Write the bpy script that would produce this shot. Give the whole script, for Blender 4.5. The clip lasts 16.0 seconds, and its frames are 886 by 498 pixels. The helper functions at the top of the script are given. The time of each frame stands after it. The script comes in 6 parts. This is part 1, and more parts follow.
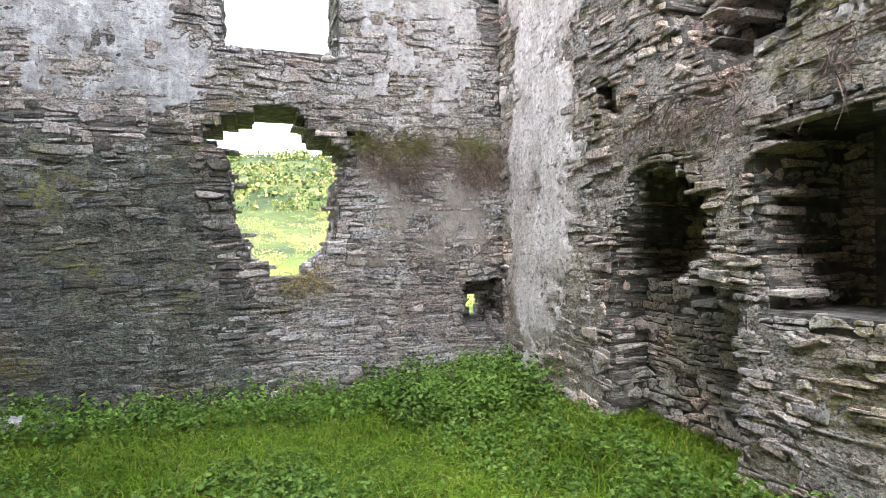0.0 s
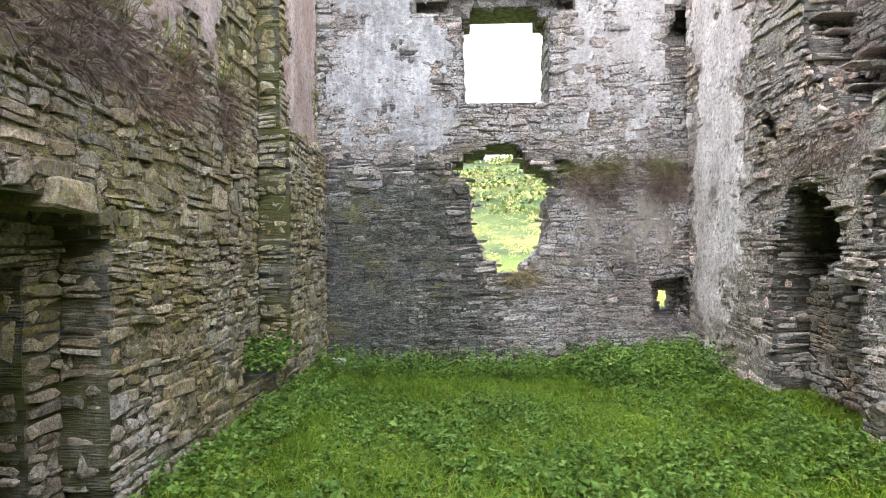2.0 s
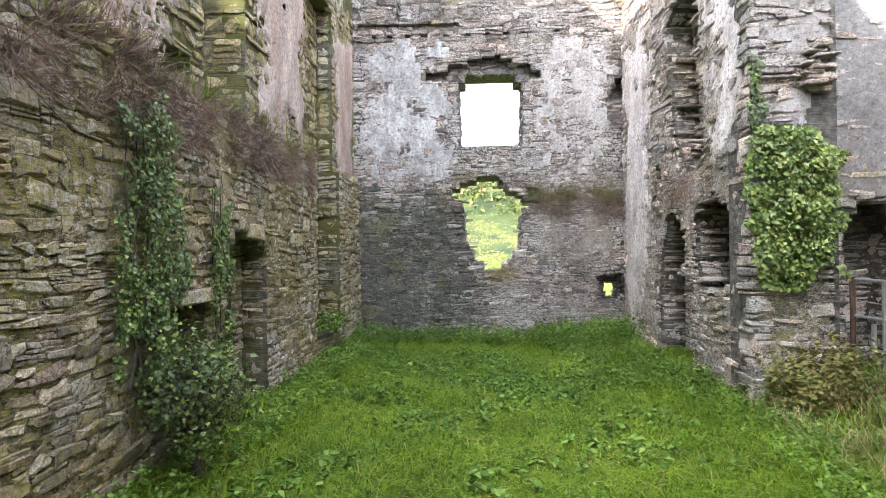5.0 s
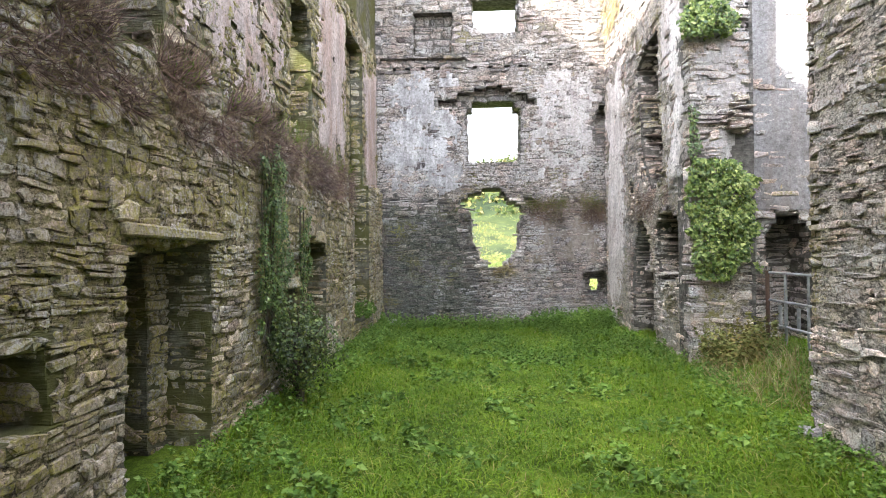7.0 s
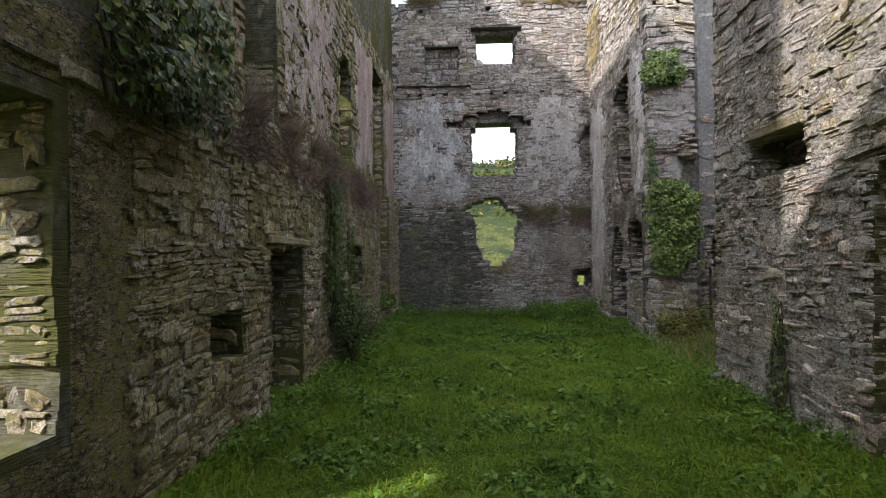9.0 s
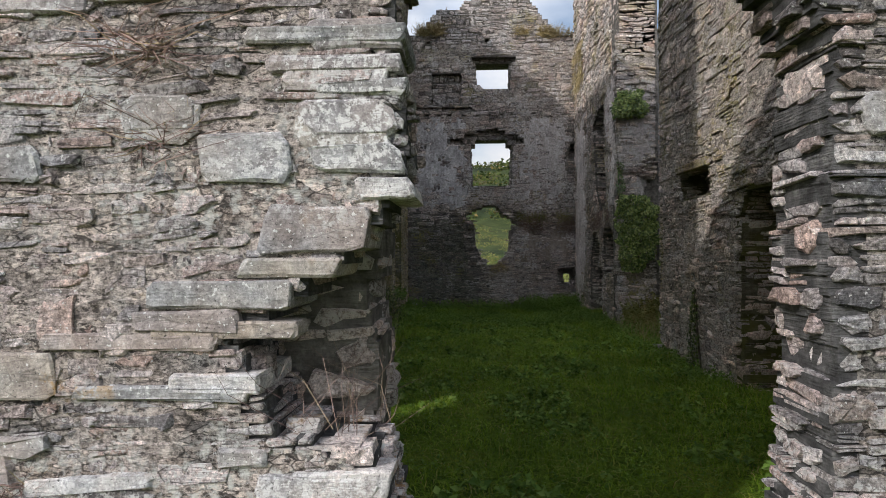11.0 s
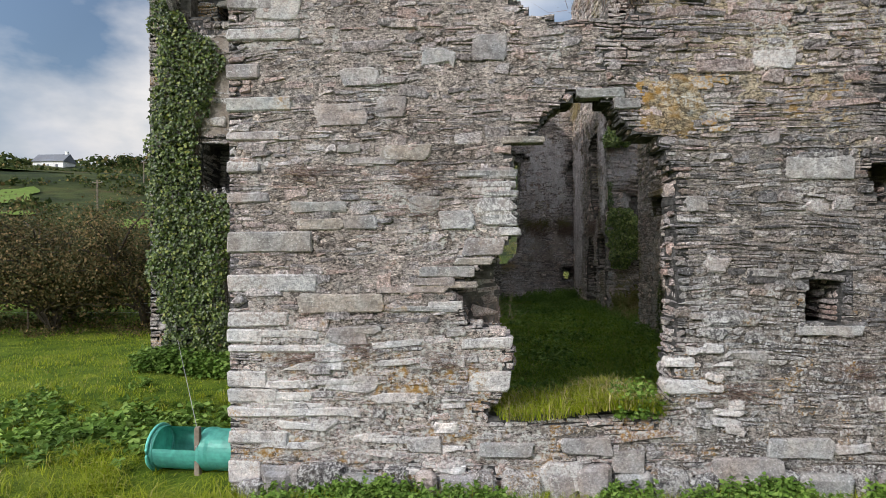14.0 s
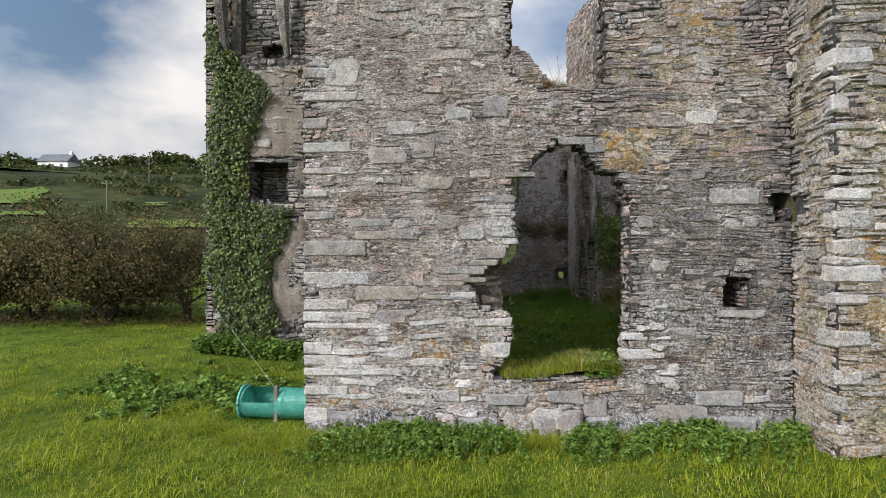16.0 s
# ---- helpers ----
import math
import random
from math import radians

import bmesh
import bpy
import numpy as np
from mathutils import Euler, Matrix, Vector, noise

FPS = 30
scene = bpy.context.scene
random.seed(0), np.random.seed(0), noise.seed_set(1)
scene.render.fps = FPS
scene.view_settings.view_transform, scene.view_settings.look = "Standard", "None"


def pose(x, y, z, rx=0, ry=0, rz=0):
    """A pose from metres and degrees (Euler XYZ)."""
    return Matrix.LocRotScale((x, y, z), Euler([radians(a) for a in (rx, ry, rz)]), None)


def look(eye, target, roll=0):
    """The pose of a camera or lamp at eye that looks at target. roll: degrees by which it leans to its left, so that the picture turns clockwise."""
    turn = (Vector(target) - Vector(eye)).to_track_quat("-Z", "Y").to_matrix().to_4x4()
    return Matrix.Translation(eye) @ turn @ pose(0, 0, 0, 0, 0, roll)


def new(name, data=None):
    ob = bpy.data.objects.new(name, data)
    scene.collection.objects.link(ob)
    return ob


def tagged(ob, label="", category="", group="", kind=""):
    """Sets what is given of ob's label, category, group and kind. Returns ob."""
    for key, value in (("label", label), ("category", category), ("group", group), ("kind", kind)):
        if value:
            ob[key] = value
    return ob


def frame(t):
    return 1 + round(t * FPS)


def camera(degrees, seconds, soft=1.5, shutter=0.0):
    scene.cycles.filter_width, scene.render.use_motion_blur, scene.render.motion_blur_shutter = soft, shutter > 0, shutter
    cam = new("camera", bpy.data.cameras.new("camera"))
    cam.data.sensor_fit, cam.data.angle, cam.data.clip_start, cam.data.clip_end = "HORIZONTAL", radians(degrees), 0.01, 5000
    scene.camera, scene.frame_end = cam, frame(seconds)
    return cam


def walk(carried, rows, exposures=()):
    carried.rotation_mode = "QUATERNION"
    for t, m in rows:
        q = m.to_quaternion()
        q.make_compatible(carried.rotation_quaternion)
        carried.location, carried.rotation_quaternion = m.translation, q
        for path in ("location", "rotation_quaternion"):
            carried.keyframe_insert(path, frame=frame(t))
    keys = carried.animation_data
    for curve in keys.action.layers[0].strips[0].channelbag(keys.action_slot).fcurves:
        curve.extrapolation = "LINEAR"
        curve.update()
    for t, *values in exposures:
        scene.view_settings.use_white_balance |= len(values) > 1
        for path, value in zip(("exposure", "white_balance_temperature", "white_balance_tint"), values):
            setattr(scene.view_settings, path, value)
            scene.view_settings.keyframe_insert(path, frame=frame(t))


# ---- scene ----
cam = camera(74.7, 16.0, 0.9)
PATH = [
    (0, (-0.007, -0.545, 2.225), (0.622, 1.354, 2.23), -0.9),
    (0.5, (-0.218, -1.125, 2.227), (0.131, 0.844, 2.23), -0.8),
    (1, (-0.348, -1.758, 2.231), (-0.184, 0.235, 2.237), -0.7),
    (1.5, (-0.351, -2.396, 2.229), (-0.369, -0.396, 2.241), -0.6),
    (2, (-0.335, -3.0, 2.242), (-0.414, -1.002, 2.26), -0.6),
    (2.5, (-0.3, -3.65, 2.276), (-0.398, -1.652, 2.288), -0.6),
    (3, (-0.25, -4.323, 2.284), (-0.362, -2.326, 2.297), -0.6),
    (3.5, (-0.154, -4.99, 2.309), (-0.276, -2.994, 2.322), -0.6),
    (4, (-0.046, -5.656, 2.306), (-0.171, -3.66, 2.322), -0.7),
    (4.2, (0.004, -5.955, 2.326), (-0.121, -3.959, 2.338), -0.7),
    (6.3, (0.127, -8.753, 2.363), (0.01, -6.756, 2.373), -0.5),
    (6.5, (0.081, -9.022, 2.353), (-0.034, -7.025, 2.366), -0.6),
    (7, (-0.119, -9.733, 2.346), (-0.233, -7.736, 2.359), -0.6),
    (7.5, (-0.166, -10.4, 2.365), (-0.279, -8.403, 2.378), -0.6),
    (8, (-0.245, -11.041, 2.38), (-0.356, -9.044, 2.394), -0.6),
    (8.2, (-0.238, -11.3, 2.373), (-0.352, -9.304, 2.387), -0.7),
    (10.3, (-0.423, -14.788, 2.344), (-0.519, -12.79, 2.36), -0.5),
    (10.5, (-0.445, -15.03, 2.357), (-0.54, -13.032, 2.37), -0.4),
    (11, (-0.491, -15.648, 2.344), (-0.58, -13.65, 2.36), -0.3),
    (11.5, (-0.627, -16.233, 2.318), (-0.709, -14.235, 2.336), -0.2),
    (12, (-0.82, -16.97, 2.331), (-0.9, -14.972, 2.353), -0.6),
    (12.5, (-1.019, -17.73, 2.357), (-1.098, -15.732, 2.378), -0.6),
    (13, (-1.2, -18.472, 2.336), (-1.277, -16.474, 2.356), -0.6),
    (13.5, (-1.299, -19.248, 2.36), (-1.376, -17.25, 2.381), -0.5),
    (14, (-1.381, -19.913, 2.369), (-1.457, -17.915, 2.388), -0.5),
    (14.5, (-1.441, -20.624, 2.374), (-1.516, -18.625, 2.396), -0.4),
    (15, (-1.495, -21.354, 2.368), (-1.57, -19.355, 2.391), -0.5),
    (15.5, (-1.519, -21.959, 2.384), (-1.591, -19.961, 2.407), -0.4),
    (16, (-1.588, -22.476, 2.423), (-1.662, -20.478, 2.442), -0.3),
]

# exposure: the camera opens up in the shaded hall and stops down outside
EXPOSURES = [(0.0, 3.25), (4.2, 3.13), (6.3, 3.04), (8.2, 2.6), (9.2, 1.05), (10.3, 0.43), (11.0, 0.34), (12.0, 0.28), (13.5, 0.1), (16.0, 0.05)]
walk(cam, [(t, look(eye, target, roll)) for t, eye, target, roll in PATH], EXPOSURES)

# ---- sky and sun ----
SUN_TRAVEL = Vector((0.66, 0.70, -0.62)).normalized()
sun_height = math.asin(-SUN_TRAVEL.z)
world = bpy.data.worlds.new("sky")
scene.world = world
world.use_nodes = True
wn, wl = world.node_tree.nodes, world.node_tree.links
wn.clear()
w_out, w_bg = wn.new("ShaderNodeOutputWorld"), wn.new("ShaderNodeBackground")
sky = wn.new("ShaderNodeTexSky")
sky.sky_type = "NISHITA"
sky.sun_disc = False
sky.sun_elevation = sun_height
sky.sun_rotation = math.atan2(-SUN_TRAVEL.x, -SUN_TRAVEL.y)
sky_gain = wn.new("ShaderNodeMixRGB")
sky_gain.blend_type = "MULTIPLY"
sky_gain.inputs[0].default_value = 1.0
sky_gain.inputs[2].default_value = (0.105, 0.105, 0.105, 1)
wl.new(sky.outputs[0], sky_gain.inputs[1])
w_co, w_map = wn.new("ShaderNodeTexCoord"), wn.new("ShaderNodeMapping")
w_map.inputs["Scale"].default_value = (1.5, 1.5, 3.0)
w_map.inputs["Location"].default_value = (0.35, 0.1, 0.2)
w_noise = wn.new("ShaderNodeTexNoise")
w_noise.inputs["Scale"].default_value = 1.5
w_noise.inputs["Detail"].default_value = 7
w_noise.inputs["Roughness"].default_value = 0.52
w_cover = wn.new("ShaderNodeMapRange")
w_cover.inputs["From Min"].default_value, w_cover.inputs["From Max"].default_value = 0.40, 0.60
w_shade = wn.new("ShaderNodeTexNoise")
w_shade.inputs["Scale"].default_value = 2.3
w_shade.inputs["Detail"].default_value = 5
w_ramp = wn.new("ShaderNodeValToRGB")
w_ramp.color_ramp.elements[0].position, w_ramp.color_ramp.elements[0].color = 0.36, (0.54, 0.60, 0.71, 1)
w_ramp.color_ramp.elements[1].position, w_ramp.color_ramp.elements[1].color = 0.58, (0.97, 0.93, 0.905, 1)
w_mix = wn.new("ShaderNodeMixRGB")
wl.new(w_co.outputs["Generated"], w_map.inputs[0])
wl.new(w_map.outputs[0], w_noise.inputs[0])
wl.new(w_map.outputs[0], w_shade.inputs[0])
wl.new(w_noise.outputs[0], w_cover.inputs[0])
wl.new(w_shade.outputs[0], w_ramp.inputs[0])
wl.new(w_cover.outputs[0], w_mix.inputs[0])
wl.new(sky_gain.outputs[0], w_mix.inputs[1])
wl.new(w_ramp.outputs[0], w_mix.inputs[2])
# a clouded sky is brighter overhead than along the horizon
w_xyz, w_rise = wn.new("ShaderNodeSeparateXYZ"), wn.new("ShaderNodeMapRange")
w_rise.inputs["From Min"].default_value, w_rise.inputs["From Max"].default_value = 0.0, 1.0
w_rise.inputs["To Min"].default_value, w_rise.inputs["To Max"].default_value = 0.76, 1.6
w_gain = wn.new("ShaderNodeMixRGB")
w_gain.blend_type = "MULTIPLY"
w_gain.inputs[0].default_value = 1.0
wl.new(w_co.outputs["Generated"], w_xyz.inputs[0])
wl.new(w_xyz.outputs["Z"], w_rise.inputs[0])
wl.new(w_mix.outputs[0], w_gain.inputs[1])
wl.new(w_rise.outputs[0], w_gain.inputs[2])
# and brighter on the sun's side
w_dot, w_glow = wn.new("ShaderNodeVectorMath"), wn.new("ShaderNodeMapRange")
w_dot.operation = "DOT_PRODUCT"
w_dot.inputs[1].default_value = -SUN_TRAVEL
w_glow.inputs["From Min"].default_value, w_glow.inputs["From Max"].default_value = 0.0, 1.0
w_glow.inputs["To Min"].default_value, w_glow.inputs["To Max"].default_value = 1.0, 2.5
w_side = wn.new("ShaderNodeMixRGB")
w_side.blend_type = "MULTIPLY"
w_side.inputs[0].default_value = 1.0
wl.new(w_co.outputs["Generated"], w_dot.inputs[0])
wl.new(w_dot.outputs["Value"], w_glow.inputs[0])
wl.new(w_gain.outputs[0], w_side.inputs[1])
wl.new(w_glow.outputs[0], w_side.inputs[2])
wl.new(w_side.outputs[0], w_bg.inputs[0])
w_bg.inputs[1].default_value = 0.98
wl.new(w_bg.outputs[0], w_out.inputs[0])

sun = new("sun", bpy.data.lights.new("sun", "SUN"))
sun.data.energy, sun.data.angle, sun.data.color = 2.95, radians(1.0), (1.0, 0.975, 0.965)
sun.matrix_world = look((-40, -40, 40), Vector((-40, -40, 40)) + SUN_TRAVEL)


# ---- materials ----
class Nodes:
    """A small builder of node materials."""

    def __init__(self, name):
        self.mat = bpy.data.materials.new(name)
        self.mat.use_nodes = True
        self.tree = self.mat.node_tree
        self.tree.nodes.clear()
        self.out = self.tree.nodes.new("ShaderNodeOutputMaterial")
        self.geo = self.tree.nodes.new("ShaderNodeNewGeometry")

    def add(self, kind, **values):
        node = self.tree.nodes.new(kind)
        for key, value in values.items():
            node.inputs[key.replace("_", " ")].default_value = value
        return node

    def link(self, a, b):
        self.tree.links.new(a, b)

    def noise(self, scale, detail=4, stretch=(1, 1, 1), rough=0.55, shift=0.0):
        m = self.add("ShaderNodeMapping")
        m.inputs["Scale"].default_value = stretch
        m.inputs["Location"].default_value = (shift, shift * 0.7, shift * 1.3)
        self.link(self.geo.outputs["Position"], m.inputs[0])
        n = self.add("ShaderNodeTexNoise", Scale=scale, Detail=detail, Roughness=rough)
        self.link(m.outputs[0], n.inputs["Vector"])
        return n.outputs[0]

    def span(self, value, a, b, c=0.0, d=1.0):
        n = self.add("ShaderNodeMapRange", From_Min=a, From_Max=b, To_Min=c, To_Max=d)
        self.link(value, n.inputs[0])
        return n.outputs[0]

    def math(self, op, a, b):
        n = self.tree.nodes.new("ShaderNodeMath")
        n.operation = op
        for k, v in enumerate((a, b)):
            if isinstance(v, (int, float)):
                n.inputs[k].default_value = v
            else:
                self.link(v, n.inputs[k])
        return n.outputs[0]

    def ramp(self, value, stops):
        n = self.tree.nodes.new("ShaderNodeValToRGB")
        e = n.color_ramp.elements
        while len(e) < len(stops):
            e.new(0.5)
        for k, (p, c) in enumerate(stops):
            e[k].position, e[k].color = p, (*c, 1)
        self.link(value, n.inputs[0])
        return n.outputs[0]

    def mix(self, fac, a, b, kind="MIX"):
        n = self.tree.nodes.new("ShaderNodeMixRGB")
        n.blend_type = kind
        for k, v in enumerate((fac, a, b)):
            if isinstance(v, (int, float)):
                n.inputs[k].default_value = v
            elif isinstance(v, tuple):
                n.inputs[k].default_value = (*v, 1)
            else:
                self.link(v, n.inputs[k])
        return n.outputs[0]

    def any_random(self):
        """A random number for each piece, joined or on its own."""
        info = self.tree.nodes.new("ShaderNodeObjectInfo")
        both = self.math("ADD", info.outputs["Random"], self.geo.outputs["Random Per Island"])
        return self.math("FRACT", both, 0)

    def finish(self, colour, rough=0.9, bump=None, strength=0.4, dist=0.02, spec=0.2, metal=0.0, through_light=0.0):
        p = self.add("ShaderNodeBsdfPrincipled", Metallic=metal)
        p.inputs["Specular IOR Level"].default_value = spec
        if isinstance(rough, float):
            p.inputs["Roughness"].default_value = rough
        else:
            self.link(rough, p.inputs["Roughness"])
        if isinstance(colour, tuple):
            p.inputs["Base Color"].default_value = (*colour, 1)
        else:
            self.link(colour, p.inputs["Base Color"])
        if bump is not None:
            b = self.add("ShaderNodeBump", Strength=strength, Distance=dist)
            self.link(bump, b.inputs["Height"])
            self.link(b.outputs[0], p.inputs["Normal"])
        end = p.outputs[0]
        if through_light:
            t = self.add("ShaderNodeBsdfTranslucent")
            if isinstance(colour, tuple):
                t.inputs[0].default_value = (*colour, 1)
            else:
                self.link(colour, t.inputs[0])
            m = self.add("ShaderNodeMixShader")
            m.inputs[0].default_value = through_light
            self.link(end, m.inputs[1])
            self.link(t.outputs[0], m.inputs[2])
            end = m.outputs[0]
        self.link(end, self.out.inputs[0])
        return self.mat


GREYS = [(0.0, (0.10, 0.095, 0.095)), (0.2, (0.18, 0.17, 0.168)), (0.42, (0.265, 0.25, 0.24)), (0.6, (0.235, 0.20, 0.185)), (0.78, (0.30, 0.275, 0.255)), (0.9, (0.36, 0.34, 0.32)), (1.0, (0.45, 0.435, 0.415))]


OUT_TONES = [(0.0, (0.13, 0.13, 0.13)), (0.16, (0.20, 0.205, 0.205)), (0.34, (0.27, 0.27, 0.265)), (0.5, (0.25, 0.215, 0.195)), (0.64, (0.30, 0.265, 0.245)), (0.8, (0.29, 0.295, 0.285)), (1.0, (0.42, 0.41, 0.40))]

SLATE_TONES = [(0.0, (0.09, 0.092, 0.096)), (0.25, (0.16, 0.165, 0.17)), (0.5, (0.23, 0.235, 0.24)), (0.65, (0.22, 0.20, 0.185)), (0.85, (0.28, 0.285, 0.285)), (1.0, (0.40, 0.40, 0.395))]


def stone_material(name, tones=GREYS, moss=0.0, pale=0.0, rust=0.0, limewash=0.0, gain=1.0, cast=(1.0, 1.0, 1.0), low=0.0, grain=1.0):
    """Slate and sandstone rubble: a tone for each stone, laminations, pits, lichen, moss and old lime."""
    n = Nodes(name)
    c = n.ramp(n.any_random(), [(p, tuple(v * gain * k for v, k in zip(t, cast))) for p, t in tones])
    fine = n.noise(85, 6, rough=0.78)
    grit = n.noise(30, 5, rough=0.7, shift=6)
    layers = n.noise(6, 5, (1.2, 1.2, 22), shift=3, rough=0.65)
    broad = n.noise(0.55, 3, shift=9)
    c = n.mix(0.72 * grain, c, n.ramp(fine, [(0.36, (0.40, 0.39, 0.38)), (0.5, (1.0, 0.99, 0.99)), (0.62, (1.75, 1.73, 1.7))]), "MULTIPLY")
    c = n.mix(0.85 * grain, c, n.ramp(grit, [(0.40, (0.48, 0.47, 0.47)), (0.5, (1.0, 1.0, 1.0)), (0.6, (1.5, 1.49, 1.48))]), "MULTIPLY")
    c = n.mix(0.35 * grain, c, n.ramp(layers, [(0.35, (0.5, 0.5, 0.5)), (0.62, (1.3, 1.29, 1.28))]), "MULTIPLY")
    c = n.mix(0.6, c, n.ramp(broad, [(0.3, (0.7, 0.69, 0.68)), (0.7, (1.25, 1.23, 1.2))]), "MULTIPLY")
    c = n.mix(0.8, c, n.ramp(n.noise(5.5, 6, shift=17, rough=0.68), [(0.32, (0.6, 0.56, 0.56)), (0.5, (0.98, 0.97, 0.96)), (0.68, (1.38, 1.36, 1.34))]), "MULTIPLY")
    c = n.mix(0.5, c, n.ramp(n.noise(2.6, 4, shift=27), [(0.35, (0.86, 0.95, 1.05)), (0.65, (1.16, 1.0, 0.9))]), "MULTIPLY")
    if limewash:
        f = n.math("MULTIPLY", n.span(n.noise(1.3, 5, shift=21), 0.62 - limewash * 0.3, 0.8 - limewash * 0.25), n.span(grit, 0.4, 0.56))
        c = n.mix(f, c, (0.50, 0.475, 0.45))
    if rust:
        where = n.noise(1.1 if not low else 2.2, 4, shift=31)
        if low:  # ochre lichen, too, keeps to the lower courses
            xyz = n.add("ShaderNodeSeparateXYZ")
            n.link(n.geo.outputs["Position"], xyz.inputs[0])
            where = n.math("ADD", where, n.span(xyz.outputs["Z"], 2.4, 1.2, -0.14, 0.08))
        f = n.math("MULTIPLY", n.span(where, 0.66 - rust * 0.2, 0.74 - rust * 0.2), n.span(n.noise(24, 6, shift=5, rough=0.7), 0.46, 0.56))
        c = n.mix(n.math("MULTIPLY", f, 0.85), c, (0.38, 0.21, 0.045))
    if pale:
        where = n.noise(0.9, 3, shift=41)
        if low:  # white lichen and old limewash survive on the lower courses
            xyz = n.add("ShaderNodeSeparateXYZ")
            n.link(n.geo.outputs["Position"], xyz.inputs[0])
            where = n.math("ADD", where, n.span(xyz.outputs["Z"], 2.0, 1.0, 0.0, low))
        f = n.math("MULTIPLY", n.span(where, 0.62 - pale * 0.25, 0.72 - pale * 0.25), n.span(n.noise(26, 6, shift=2, rough=0.75), 0.5, 0.56))
        c = n.mix(n.math("MULTIPLY", f, 0.85), c, (0.60, 0.59, 0.575))
        spots = n.span(n.noise(44, 3, shift=14), 0.645, 0.67)
        c = n.mix(n.math("MULTIPLY", spots, 0.75), c, (0.66, 0.66, 0.64))
    if moss:
        f = n.math("MULTIPLY", n.span(n.noise(0.8, 4, shift=51), 0.64 - moss * 0.28, 0.78 - moss * 0.2), n.span(n.noise(22, 5, shift=7, rough=0.7), 0.42, 0.58))
        c = n.mix(n.math("MULTIPLY", f, 0.85), c, n.ramp(n.noise(6, 4, shift=8), [(0.32, (0.12, 0.11, 0.025)), (0.66, (0.36, 0.31, 0.075))]))
    # thin dark splits along the bedding
    warp = n.add("ShaderNodeTexNoise", Scale=3.0, Detail=4.0)
    n.link(n.geo.outputs["Position"], warp.inputs["Vector"])
    bent = n.add("ShaderNodeVectorMath")
    bent.operation = "MULTIPLY_ADD"
    n.link(warp.outputs["Color"], bent.inputs[0])
    bent.inputs[1].default_value = (0.22, 0.22, 0.1)
    n.link(n.geo.outputs["Position"], bent.inputs[2])
    flat = n.add("ShaderNodeMapping")
    flat.inputs["Scale"].default_value = (1, 1, 4.5)
    n.link(bent.outputs[0], flat.inputs[0])
    rim = n.add("ShaderNodeTexVoronoi", Scale=4.0)
    rim.feature = "DISTANCE_TO_EDGE"
    n.link(flat.outputs[0], rim.inputs["Vector"])
    split = n.math("MULTIPLY", n.span(rim.outputs["Distance"], 0.035, 0.008), n.span(n.noise(3.5, 4, shift=61), 0.46, 0.56))
    c = n.mix(n.math("MULTIPLY", split, 0.7 * grain), c, (0.022, 0.02, 0.019))
    pits = n.span(n.noise(62, 3, shift=33), 0.36, 0.31)
    c = n.mix(n.math("MULTIPLY", pits, 0.8), c, (0.03, 0.028, 0.026))
    height = n.math("ADD", n.math("ADD", fine, grit), n.math("MULTIPLY", layers, 0.7 * grain))
    return n.finish(c, 0.92, height, 0.45 + 0.45 * grain, 0.03, 0.15)


def core_material(name, colour=(0.15, 0.138, 0.122), moss=0.0, lime=(0.27, 0.25, 0.225)):
    """The mortar and packing behind the face stones."""
    n = Nodes(name)
    a = n.noise(9, 5)
    b = n.noise(55, 5, rough=0.7)
    layers = n.noise(5, 4, (1.5, 1.5, 16), shift=4)
    c = n.ramp(a, [(0.3, tuple(v * 0.5 for v in colour)), (0.52, colour), (0.75, lime)])
    c = n.mix(0.8, c, n.ramp(b, [(0.3, (0.6, 0.6, 0.6)), (0.7, (1.3, 1.3, 1.3))]), "MULTIPLY")
    c = n.mix(0.3, c, n.ramp(layers, [(0.35, (0.5, 0.5, 0.5)), (0.6, (1.15, 1.15, 1.15))]), "MULTIPLY")
    if moss:
        f = n.span(n.noise(1.4, 4, shift=5), 0.66 - moss * 0.3, 0.74 - moss * 0.2)
        c = n.mix(n.math("MULTIPLY", f, 0.8), c, (0.10, 0.10, 0.025))
    return n.finish(c, 0.95, n.math("ADD", n.math("ADD", a, b), n.math("MULTIPLY", layers, 1.4)), 0.9, 0.03, 0.1)


